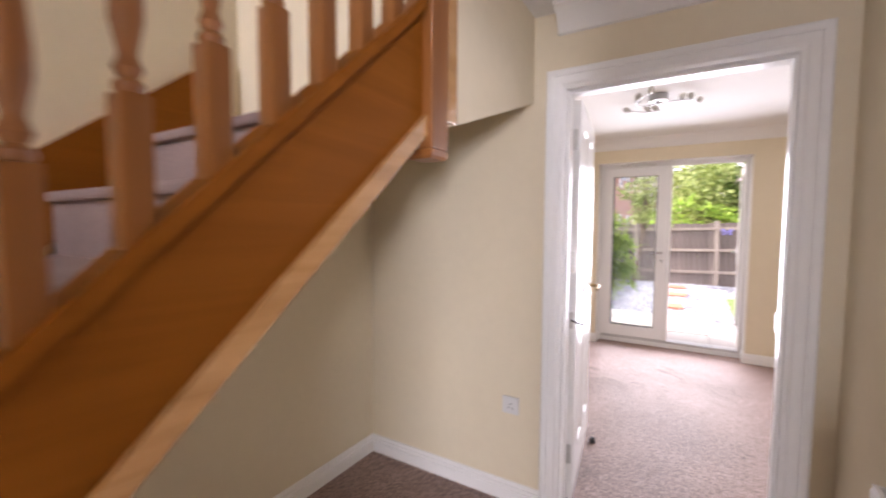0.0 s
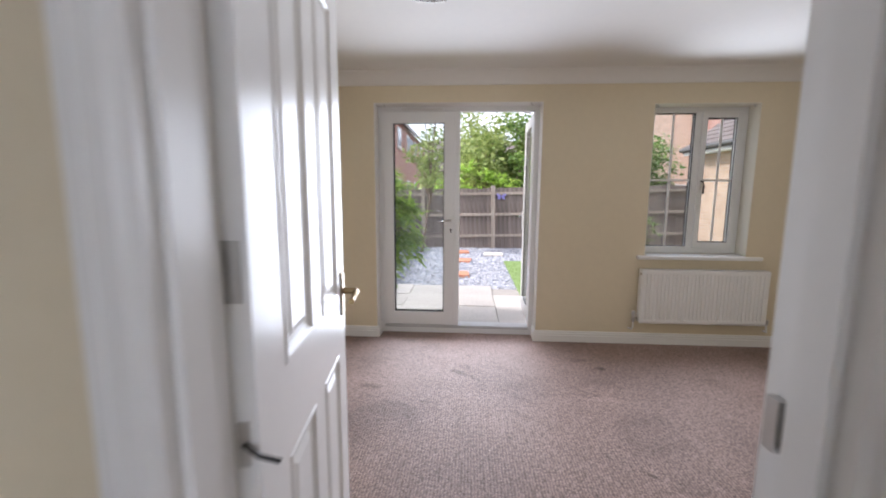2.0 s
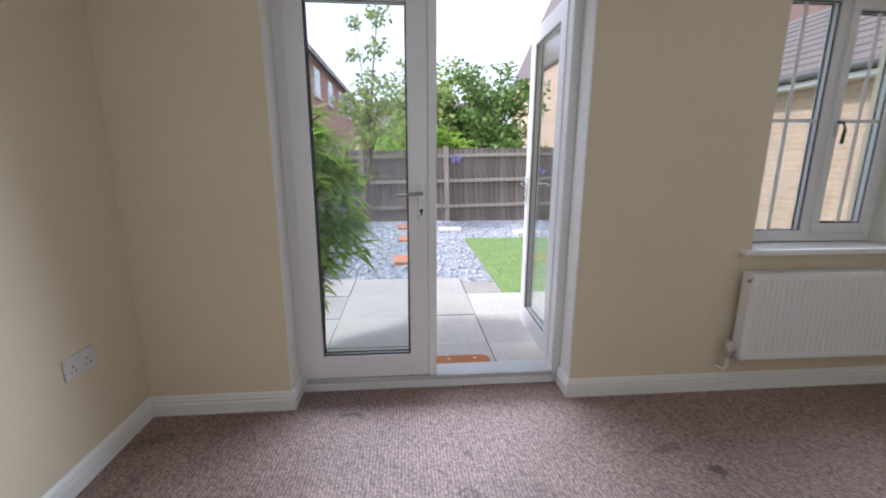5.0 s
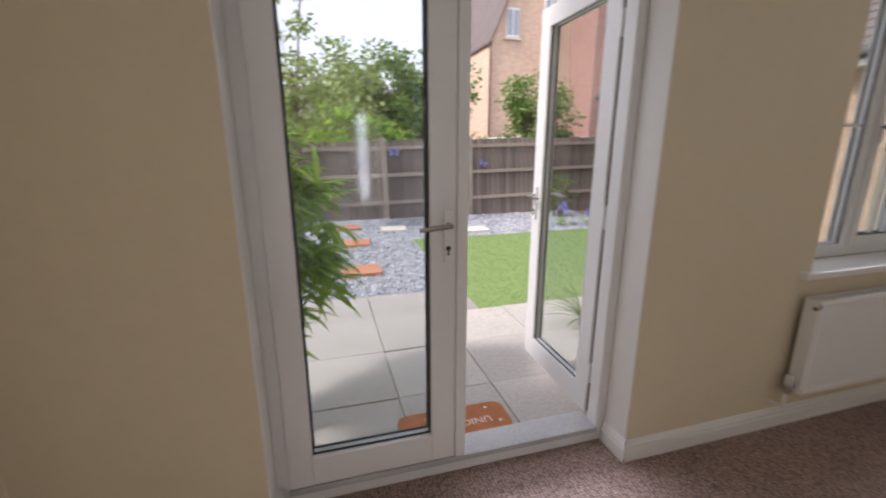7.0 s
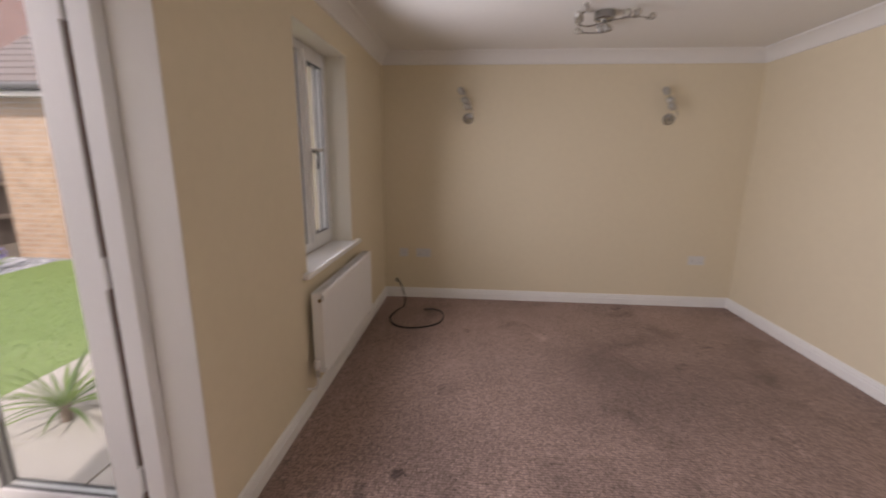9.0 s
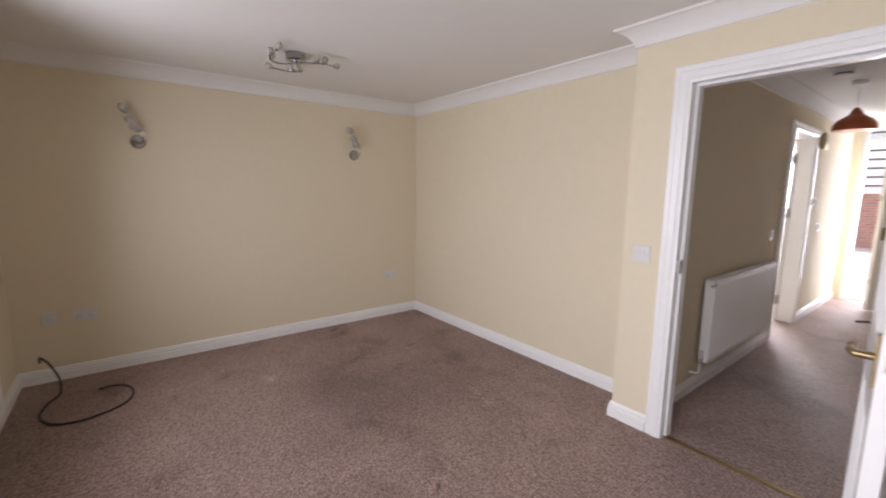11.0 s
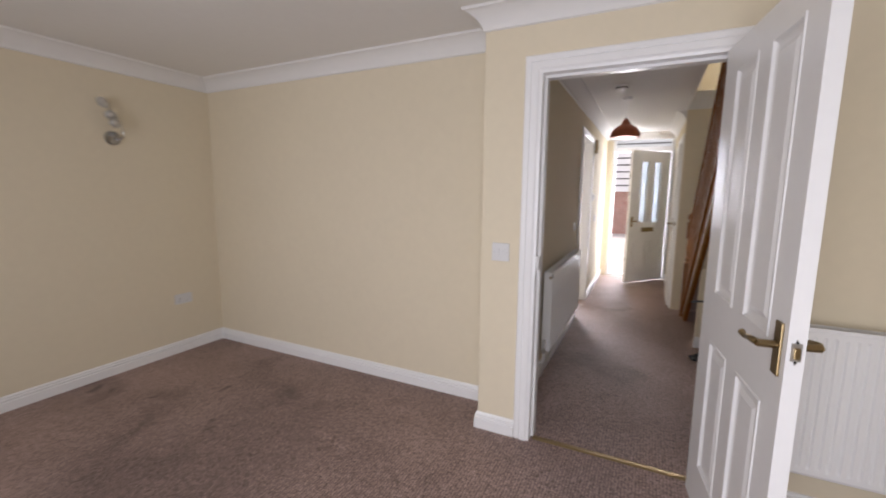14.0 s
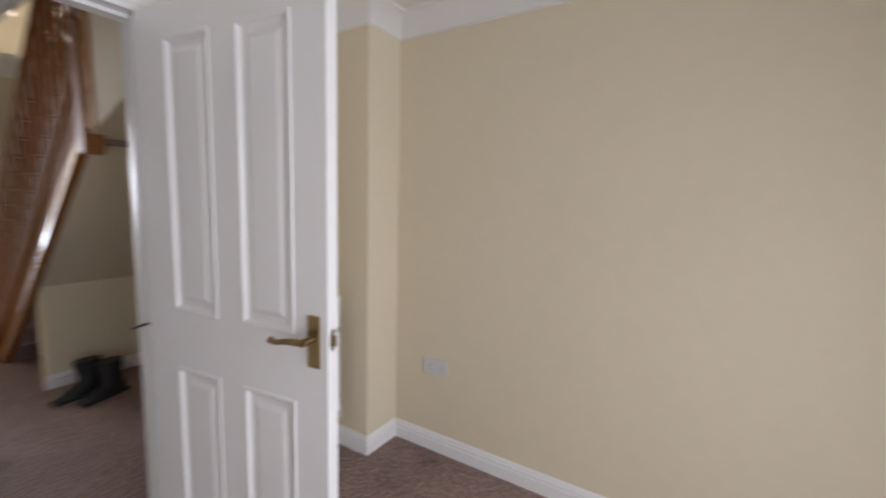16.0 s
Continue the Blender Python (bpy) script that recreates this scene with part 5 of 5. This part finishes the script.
        d = (d + Vector((0, 0, -droop / seg))).normalized()
    for i in range(seg):
        a = k + 3 * i
        fs += [(a, a + 1, a + 4, a + 3), (a + 1, a + 2, a + 5, a + 4)]


def bush(name, label, x, y, rx, ry, z0, z1, clusters, per, length, width, material, stems=9, droop=1.0, category="shrub", group=""):
    """A shrub of canes, with whorls of long leaves scattered through an uneven crown."""
    t = tagged(new(name), label, category, group)
    t.matrix_world = pose(x, y, GZ - 0.05)
    bm = bmesh.new()
    heads = []
    for i in range(clusters):
        while True:
            q = Vector((rnd.uniform(-1, 1), rnd.uniform(-1, 1), rnd.uniform(-1, 1)))
            if q.length < 1 and (q.length > 0.45 or rnd.random() < 0.35):
                break
        lump = 1 + 0.25 * math.sin(5 * q.x + 3 * q.z) * math.cos(4 * q.y)
        heads.append(Vector((q.x * rx * lump, q.y * ry * lump, (z0 + z1) / 2 + q.z * (z1 - z0) / 2 * lump)))
    for i in range(stems):
        a = heads[rnd.randrange(len(heads))]
        b = Vector((a.x * 0.15 + rnd.uniform(-0.06, 0.06), a.y * 0.15 + rnd.uniform(-0.06, 0.06), 0))
        mid = b.lerp(a, 0.55) + Vector((a.x * -0.15, a.y * -0.15, 0.1))
        tube(bm, [b, mid, a], 0.014, 6, taper=[1.2, 0.8, 0.4])
    part("stem", bm, BARK, t)
    vs, fs = [], []
    for h in heads:
        out = Vector((h.x / rx, h.y / ry, 0.35 + (h.z - (z0 + z1) / 2) / (z1 - z0)))
        for j in range(per):
            a = rnd.uniform(0, 6.283)
            d = Vector((math.cos(a), math.sin(a), rnd.uniform(-0.3, 0.9))) + out * 0.6
            strap(vs, fs, h, d, length * rnd.uniform(0.6, 1.15), width * rnd.uniform(0.7, 1.2), droop * rnd.uniform(0.5, 1.3), 4)
    c = new("crown", mesh_object("crown", vs, fs, material))
    c.parent = t
    return t


def tree(name, label, x, y, trunk_h, crown_z, rx, rz, limbs, leaves, size, material, r=0.05, lean=(0, 0)):
    """A tapered trunk with limbs; small leaves in clumps at the twigs, with gaps between."""
    t = tagged(new(name), label, "tree")
    t.matrix_world = pose(x, y, GZ - 0.05)
    bm = bmesh.new()
    top = Vector((lean[0], lean[1], trunk_h))
    tube(bm, [(0, 0, 0), (lean[0] * 0.4 + 0.03, lean[1] * 0.4, trunk_h * 0.5), top, top + Vector((0, 0, (crown_z - trunk_h) * 0.9))], r, 8, taper=[1.3, 0.9, 0.7, 0.3])
    clumps = []
    for i in range(limbs):
        a = 2.4 * i + rnd.uniform(-0.4, 0.4)
        el = rnd.uniform(-0.7, 0.95)
        rr = rnd.uniform(0.55, 1.0) * math.sqrt(max(0.1, 1 - el * el))
        tip = Vector((top.x + math.cos(a) * rx * rr, top.y + math.sin(a) * rx * rr, crown_z + el * rz))
        start = Vector((top.x, top.y, trunk_h * rnd.uniform(0.75, 1.0) + max(0, el) * rz * 0.4))
        tube(bm, [start, start.lerp(tip, 0.5) + Vector((0, 0, 0.12 * rz)), tip], r * 0.4, 6, taper=[1, 0.6, 0.25])
        clumps.append(tip)
        clumps.append(start.lerp(tip, 0.65) + Vector((rnd.uniform(-.2, .2), rnd.uniform(-.2, .2), rnd.uniform(0, .25))))
    part("trunk", bm, BARK, t)
    vs, fs = [], []
    per = leaves // len(clumps)
    for c in clumps:
        cr = rx * rnd.uniform(0.20, 0.36)
        for j in range(per):
            while True:
                q = Vector((rnd.uniform(-1, 1), rnd.uniform(-1, 1), rnd.uniform(-0.8, 0.8)))
                if q.length < 1:
                    break
            p = c + q * cr
            d = Vector((rnd.uniform(-1, 1), rnd.uniform(-1, 1), rnd.uniform(-0.8, 0.5))).normalized()
            s = d.cross(Vector((rnd.uniform(-1, 1), rnd.uniform(-1, 1), rnd.uniform(-1, 1)))).normalized()
            ln = size * rnd.uniform(0.6, 1.3)
            k = len(vs)
            vs += [p, p + d * ln * 0.5 + s * ln * 0.28, p + d * ln, p + d * ln * 0.5 - s * ln * 0.28]
            fs.append((k, k + 1, k + 2, k + 3))
    c = new("crown", mesh_object("crown", vs, fs, material))
    c.parent = t
    return t


bush("leafy_shrub", "tall leafy green shrub with strap leaves beside the patio", -0.14, 6.98, 0.37, 0.32, 0.52, 1.70, 170, 10, 0.23, 0.036, LEAF_A, 16, 1.5)
bush("oleander_hedge", "dense green shrub rising behind the fence", 0.9, 14.3, 1.5, 0.7, 0.5, 2.25, 170, 9, 0.34, 0.05, LEAF_A, 12, 1.0, group="shrubs behind the fence")
bush("oleander_hedge", "dense green shrub rising behind the fence", 3.2, 14.4, 1.3, 0.7, 0.4, 1.95, 120, 9, 0.32, 0.05, LEAF_B, 10, 1.0, group="shrubs behind the fence")
bush("oleander_hedge", "dense green shrub rising behind the fence", -1.6, 14.6, 1.4, 0.7, 0.4, 1.9, 120, 9, 0.32, 0.05, LEAF_B, 10, 1.0, group="shrubs behind the fence")
tree("young_tree", "slender young tree in front of the fence", -0.38, 12.5, 1.5, 2.75, 0.66, 1.3, 18, 1700, 0.10, LEAF_C, 0.035, (0.22, 0.0))
tree("garden_tree", "broad green tree beyond the fence", 1.2, 18.0, 1.6, 2.75, 1.8, 1.5, 30, 6500, 0.17, LEAF_C, 0.10)
tree("garden_tree", "broad green tree beyond the fence", 3.1, 17.5, 1.6, 2.7, 1.5, 1.45, 28, 6500, 0.16, LEAF_B, 0.10)
tree("clipped_tree", "dark rounded evergreen tree beyond the fence", 5.55, 14.9, 1.3, 2.3, 1.0, 0.95, 24, 4200, 0.11, LEAF_B, 0.06)
bush("corner_shrub", "small green shrub in the fence corner", 5.0, 12.7, 0.35, 0.3, 0.1, 0.9, 30, 9, 0.16, 0.03, LEAF_B, 6, 0.8)


def agapanthus(x, y, h):
    t = tagged(new("agapanthus"), "violet agapanthus in flower beside the lawn", "flower", "agapanthus")
    t.matrix_world = pose(x, y, GZ - 0.04)
    vs, fs = [], []
    for i in range(16):
        a = rnd.uniform(0, 6.28)
        strap(vs, fs, (0, 0, 0), (math.cos(a) * 0.6, math.sin(a) * 0.6, 1), rnd.uniform(0.25, 0.4), 0.02, 1.8)
    lv = new("leaves", mesh_object("leaves", vs, fs, LEAF_A))
    lv.parent = t
    for s in range(3):
        bx_, by_ = rnd.uniform(-0.14, 0.14), rnd.uniform(-0.1, 0.1)
        hh = h * rnd.uniform(0.85, 1.1)
        stm = part("stem", tube(bmesh.new(), [(bx_ * 0.2, by_ * 0.2, 0), (bx_ * 0.6, by_ * 0.6, hh * 0.5), (bx_, by_, hh)], 0.006, 6), LEAF_A, t)
        vs, fs = [], []
        for i in range(46):
            d = Vector((rnd.gauss(0, 1), rnd.gauss(0, 1), rnd.gauss(0.3, 0.8))).normalized()
            strap(vs, fs, Vector((bx_, by_, hh)) + d * 0.03, d, 0.07, 0.03, 0.8, 2)
        fl = new("flower_head", mesh_object("flower_head", vs, fs, PETAL))
        fl.parent = stm
    return t


agapanthus(4.45, 11.75, 0.36)
agapanthus(5.0, 11.6, 0.25)
sp = tagged(new("yucca"), "spiky green yucca at the edge of the patio", "plant")
sp.matrix_world = pose(2.15, 7.60, GZ - 0.02)
vs, fs = [], []
for i in range(44):
    a = rnd.uniform(0, 6.28)
    strap(vs, fs, (0, 0, 0.10), (math.cos(a), math.sin(a), rnd.uniform(0.2, 1.8)), rnd.uniform(0.28, 0.45), 0.022, 0.9)
q = new("leaves", mesh_object("leaves", vs, fs, LEAF_B))
q.parent = sp
part("stem", tube(bmesh.new(), [(0, 0, 0), (0, 0, 0.12)], 0.03, 8), BARK, sp)

# doormat with its partly legible word, seen from the garden side
dm = tagged(new("doormat"), "terracotta coir doormat with pale lettering", "doormat")
dm.matrix_world = pose(0.78, 6.735, GZ, 0, 0, 180)
bm = bmesh.new()
prism(bm, [(0.30 * sx - sx * 0.05 * (1 - c), 0.12 * sy - sy * 0.05 * (1 - s)) for sx, sy, c, s in ((1, 1, 1, 0), (1, 1, 0.7, 0.7), (1, 1, 0, 1), (-1, 1, 0, 1), (-1, 1, 0.7, 0.7), (-1, 1, 1, 0), (-1, -1, 1, 0), (-1, -1, 0.7, 0.7), (-1, -1, 0, 1), (1, -1, 0, 1), (1, -1, 0.7, 0.7), (1, -1, 1, 0))], 2, 0.0, 0.016)
part("mat", bm, mat("terracotta_coir", (0.40, 0.15, 0.06), 0.95, var=0.25, scale=30, bump=0.8, bump_scale=200), dm)
cu = bpy.data.curves.new("lettering", "FONT")
cu.body, cu.size, cu.align_x, cu.align_y, cu.extrude = "UNIC", 0.068, "LEFT", "CENTER", 0.001
cu.materials.append(mat("pale_lettering", (0.72, 0.66, 0.58), 0.9))
tx = new("lettering", cu)
tx.parent = dm
tx.matrix_basis = pose(-0.20, 0.02, 0.0165)
for x, y in ((-0.24, 0.05), (-0.20, -0.075), (-0.02, -0.07), (0.14, -0.06)):
    bm = bmesh.new()
    prism(bm, [((0.014 if k % 2 == 0 else 0.006) * math.sin(k * math.pi / 5), (0.014 if k % 2 == 0 else 0.006) * math.cos(k * math.pi / 5)) for k in range(10)], 2, 0.0155, 0.0175)
    s = part("star", bm, cu.materials[0], dm)
    s.matrix_basis = pose(x, y, 0)


# garage to the side of the garden
def pitched_roof(bm, x0, x1, y0, y1, z0, rise, along, over=0.25, th=0.09):
    """A ridge roof; along 0: ridge runs in x, 1: in y."""
    if along == 1:
        c = (x0 + x1) / 2
        prism(bm, [(x0 - over, z0 - over * rise / (c - x0)), (c, z0 + rise), (x1 + over, z0 - over * rise / (c - x0)), (x1 + over, z0 - over * rise / (c - x0) + th), (c, z0 + rise + th), (x0 - over, z0 - over * rise / (c - x0) + th)], 1, y0 - over, y1 + over)
    else:
        c = (y0 + y1) / 2
        prism(bm, [(y0 - over, z0 - over * rise / (c - y0)), (c, z0 + rise), (y1 + over, z0 - over * rise / (c - y0)), (y1 + over, z0 - over * rise / (c - y0) + th), (c, z0 + rise + th), (y0 - over, z0 - over * rise / (c - y0) + th)], 0, x0 - over, x1 + over)
    return bm


def tile_courses(bm, x0, y0, y1, z0, run_x, rise, n=10):
    """Overlapping courses on a slope that climbs towards +x."""
    for k in range(n):
        u0, u1 = k / n, (k + 1.15) / n
        a = (x0 + run_x * u0, z0 + rise * u0)
        b = (x0 + run_x * u1, z0 + rise * u1)
        prism(bm, [(a[0], a[1] + 0.012), (b[0], b[1] + 0.0), (b[0], b[1] + 0.012), (a[0], a[1] + 0.04)], 1, y0, y1)
    return bm


WHITE_PVC = mat("white_fascia", (0.78, 0.78, 0.77), 0.4, var=0.04)
gr = tagged(new("garage"), "buff brick garage with a tiled roof and white fascia", "garage")
part("wall", box(bmesh.new(), 5.85, 6.9, GZ - 0.1, 9.0, 12.2, 2.30), BRICK_B, gr)
part("roof", pitched_roof(bmesh.new(), 5.85, 9.0, 6.9, 12.2, 2.40, 1.15, 1), TILE, gr, "grey tiled roof")
part("roof_tiles", tile_courses(bmesh.new(), 5.58, 6.66, 12.44, 2.31, 1.75, 1.30, 11), TILE, gr)
part("fascia", box(bmesh.new(), 5.60, 6.7, 2.16, 5.63, 12.4, 2.32, 0.004), WHITE_PVC, gr)
part("gutter", tube(bmesh.new(), [(5.55, 6.66, 2.28), (5.55, 12.44, 2.28)], 0.045, 10), mat("dark_gutter", (0.10, 0.10, 0.10), 0.5), gr, "dark gutter")
part("soffit", box(bmesh.new(), 5.63, 6.7, 2.17, 5.85, 12.4, 2.19), WHITE_PVC, gr)


def house_window(parent, x, y, z, w, h, axis):
    """A white casement set in a far wall; axis 0: wall faces along x, 1: along y."""
    a, b = (0.06, w / 2) if axis == 0 else (w / 2, 0.06)
    f = part("window", box(bmesh.new(), x - a, y - b, z - h / 2, x + a, y + b, z + h / 2, 0.01), WHITE_PVC, parent)
    for s in (-1, 1):
        if axis == 0:
            part("pane", box(bmesh.new(), x - 0.07, y + s * w * 0.25 - w * 0.19, z - h * 0.42, x + 0.07, y + s * w * 0.25 + w * 0.19, z + h * 0.42), SKYPANE, f, "opaque pane with the sky's reflection in its colour")
        else:
            part("pane", box(bmesh.new(), x + s * w * 0.25 - w * 0.19, y - 0.07, z - h * 0.42, x + s * w * 0.25 + w * 0.19, y + 0.07, z + h * 0.42), SKYPANE, f, "opaque pane with the sky's reflection in its colour")
    if axis == 0:
        part("sill", box(bmesh.new(), x - 0.11, y - w / 2 - 0.08, z - h / 2 - 0.09, x + 0.11, y + w / 2 + 0.08, z - h / 2 - 0.001), PALE, parent)
    else:
        part("sill", box(bmesh.new(), x - w / 2 - 0.08, y - 0.11, z - h / 2 - 0.09, x + w / 2 + 0.08, y + 0.11, z - h / 2 - 0.001), PALE, parent)


# blue-grey base colour carries the sky's reflection in far panes
SKYPANE = mat("sky_tinted_pane", (0.30, 0.36, 0.42), 0.08, var=0.05, spec=0.8)
h1 = tagged(new("neighbour_house"), "long red brick house with white windows", "house")
part("wall", box(bmesh.new(), -9.5, 22.0, GZ - 0.1, -3.5, 42.0, 5.55), BRICK_R, h1)
part("roof", pitched_roof(bmesh.new(), -9.5, -3.5, 22.0, 42.0, 5.72, 2.6, 1, 0.35), TILE, h1, "dark tiled roof")
part("fascia", box(bmesh.new(), -3.20, 21.7, 5.38, -3.16, 42.3, 5.56), WHITE_PVC, h1)
for yy in (24.5, 27.8, 31.5, 35.2, 39.0):
    house_window(h1, -3.5, yy, 4.55, 1.2, 1.2, 0)
    house_window(h1, -3.5, yy, 1.5, 1.2, 1.2, 0)
dish = part("satellite_dish", lathe(bmesh.new(), [(0.05, 0.0), (0.22, 0.05), (0.32, 0.12), (0.33, 0.125)], pose(-3.15, 29.6, 4.4, 70, 0, 60), 20), mat("grey_dish", (0.25, 0.27, 0.30), 0.5), h1, "grey satellite dish")
h3 = tagged(new("distant_house"), "distant house with a dark tiled roof", "house")
part("wall", box(bmesh.new(), -4.0, 46.0, GZ - 0.1, 9.0, 54.0, 3.6), BRICK_R, h3)
part("roof", pitched_roof(bmesh.new(), -4.0, 9.0, 46.0, 54.0, 3.7, 3.2, 0, 0.35), TILE, h3, "dark tiled roof")
h2 = tagged(new("gable_house"), "tall buff brick house with a gable", "house")
bm = bmesh.new()
prism(bm, [(7.15, GZ - 0.1), (11.6, GZ - 0.1), (11.6, 5.6), (9.4, 10.6), (7.15, 5.6)], 1, 22.0, 31.0)
part("wall", bm, BRICK_O, h2)
bm = bmesh.new()
prism(bm, [(7.05, 5.38), (9.4, 10.61), (11.7, 5.38), (11.7, 5.48), (9.4, 10.75), (7.05, 5.48)], 1, 21.85, 31.2)
part("roof", bm, TILE, h2, "dark tiled verge")
house_window(h2, 8.05, 22.0, 6.2, 0.55, 1.1, 1)
house_window(h2, 9.75, 22.0, 6.7, 0.55, 1.1, 1)
part("downpipe", tube(bmesh.new(), [(7.10, 21.95, 0), (7.10, 21.95, 5.4)], 0.04, 8), mat("brown_downpipe", (0.12, 0.07, 0.05), 0.5), h2)
part("wing", box(bmesh.new(), 10.8, 20.2, GZ - 0.1, 17.5, 22.0, 7.5), BRICK_R, h2, "red brick wing")
house_window(h2, 12.0, 20.2, 4.7, 1.6, 1.3, 1)
part("porch_roof", prism(bmesh.new(), [(18.9, 2.6), (20.2, 3.3), (20.2, 3.42), (18.9, 2.72)], 0, 11.2, 15.0), TILE, h2)
part("white_canopy", box(bmesh.new(), 6.0, 17.2, 1.35, 10.2, 19.4, 1.62, 0.03), WHITE_PVC, h2, "white flat canopy")
part("canopy_post", box(bmesh.new(), 6.1, 17.3, GZ - 0.1, 6.22, 17.42, 1.36), WHITE_PVC, h2)
part("canopy_post", box(bmesh.new(), 9.98, 17.3, GZ - 0.1, 10.1, 17.42, 1.36), WHITE_PVC, h2)

# street in front of the house
structure("pavement_front", box(bmesh.new(), -8, -14.0, GZ - 0.1, 10, -2.4, GZ), mat("pale_drive", (0.55, 0.53, 0.50), 0.9, var=0.1), "pale paved drive before the front door", "pavement")
h4 = tagged(new("opposite_house"), "red brick house with white boarding on its upper wall", "house")
part("wall", box(bmesh.new(), -4, -18.0, GZ - 0.1, 9, -11.0, 5.0), BRICK_R, h4)
bd = None
for k in range(14):
    z = 1.42 + k * 0.24
    bm = bmesh.new()
    prism(bm, [(-11.0, z), (-10.92, z), (-10.96, z + 0.195), (-11.0, z + 0.195)], 0, -4, 9)
    part("board", bm, WHITE_PVC, h4)
# dark sheet paints the shade into the gaps between boards
part("board_gap_shade", box(bmesh.new(), -3.99, -11.0, 1.43, 8.99, -10.985, 4.75), GASKET_AND_SHADE, h4, "dark sheet painted as shade between the boards")
part("roof", pitched_roof(bmesh.new(), -4, 9, -18.0, -11.0, 5.0, 2.4, 0), TILE, h4)

# ---- fence, paving: many pieces ----
FY = 13.45


def fence(name, label, n, m):
    """Close-boarded panels between posts: local x along the fence, front towards -y."""
    f = tagged(new(name), label, "fence")
    f.matrix_world = m
    post = finish(box(bmesh.new(), -0.05, -0.075, -0.25, 0.05, 0.05, 1.62, 0.006), "post", POSTW)
    rail = finish(box(bmesh.new(), 0.05, -0.045, -0.035, 1.78, -0.012, 0.035, 0.004), "rail", POSTW)
    slats = [finish(box(bmesh.new(), 0, -0.010, -0.18, 0.118, 0.004 + 0.004 * k, 1.55 + 0.012 * k), "slat", FENCE) for k in range(3)]
    for i in range(n):
        o = new("post", post)
        o.parent = f
        o.matrix_basis = pose(i * 1.83, 0, 0)
        for z in (0.32, 0.88, 1.42):
            o = new("rail", rail)
            o.parent = f
            o.matrix_basis = pose(i * 1.83, 0, z)
        for k in range(15):
            o = new("slat", slats[rnd.randrange(3)])
            o.parent = f
            o.matrix_basis = pose(i * 1.83 + 0.05 + k * 0.1155, 0.002 * (k % 2), rnd.uniform(-0.012, 0.006), 0, 0, rnd.uniform(-1.5, 1.5))
    o = new("post", post)
    o.parent = f
    o.matrix_basis = pose(n * 1.83, 0, 0)
    return f


fence("garden_fence", "weathered grey-brown boarded fence across the garden", 5, pose(-2.24, FY, GZ - 0.10, 0, -1.3, 0))
fence("garden_fence", "weathered grey-brown boarded fence along the garden side", 3, pose(-1.72, 7.75, GZ - 0.06, 0, 0, 90))
bf = tagged(new("butterfly_ornament"), "lilac metal butterfly ornament on the fence", "ornament", "butterflies")
bf.matrix_world = pose(1.60, FY - 0.06, 1.22) @ Matrix.Scale(0.8, 4)
for s in (-1, 1):
    bm = bmesh.new()
    prism(bm, [(0, -0.02), (s * 0.06, -0.09), (s * 0.13, -0.07), (s * 0.10, -0.01), (s * 0.16, 0.06), (s * 0.13, 0.11), (s * 0.05, 0.08), (0, 0.02)], 1, -0.006, 0.0)
    part("wing", bm, PETAL, bf)
part("body", tube(bmesh.new(), [(0, -0.006, -0.06), (0, -0.006, 0.06)], 0.008, 8), RUBBER, bf)
copy_thing(bf, pose(3.52, FY - 0.06, 0.98, 0, 25, 0) @ Matrix.Scale(0.75, 4))

patio = tagged(new("patio"), "grey concrete slab patio outside the french doors", "patio", "", "structure")
slab = [finish(box(bmesh.new(), 0.003, 0.003, -0.05, 0.588, 0.588, 0.0 - 0.002 * k, 0.006), "slab", PAVE) for k in range(3)]
for i in range(-3, 13):
    for j in range(4):
        x, y = -0.06 + i * 0.59, 6.47 + j * 0.59
        if (i >= 3 and j == 3) or (i >= 2 and y > 7.95):
            continue
        if x > 5.2:
            continue
        o = new("slab", slab[rnd.randrange(3)])
        o.parent = patio
        o.matrix_world = pose(x, y, GZ + rnd.uniform(-0.002, 0.001), rnd.uniform(-0.3, 0.3), rnd.uniform(-0.3, 0.3), rnd.uniform(-0.3, 0.3))
part("bedding", box(bmesh.new(), -1.9, 6.46, GZ - 0.13, 5.85, 8.72, GZ - 0.03), mat("bedding_mortar", (0.31, 0.29, 0.26), 0.95, var=0.2), patio)
step = None
for x, y, rz, mm, lb in ((0.56, 9.75, 4, TERRA, "terracotta stepping slab set in the slate"), (0.60, 11.25, -5, TERRA, "terracotta stepping slab set in the slate"), (0.55, 12.50, 8, TERRA, "terracotta stepping slab set in the slate"),
                         (2.75, 11.75, 3, PALE, "pale stepping slab beyond the lawn"), (1.35, 12.2, -4, PALE, "pale stepping slab beyond the lawn")):
    o = tagged(new("stepping_slab", finish(box(bmesh.new(), -0.22, -0.19, -0.04, 0.22, 0.19, 0.012, 0.006), "stepping_slab", mm)), lb, "paving slab", "stepping slabs")
    o.matrix_world = pose(x, y, GZ, 0, 0, rz)
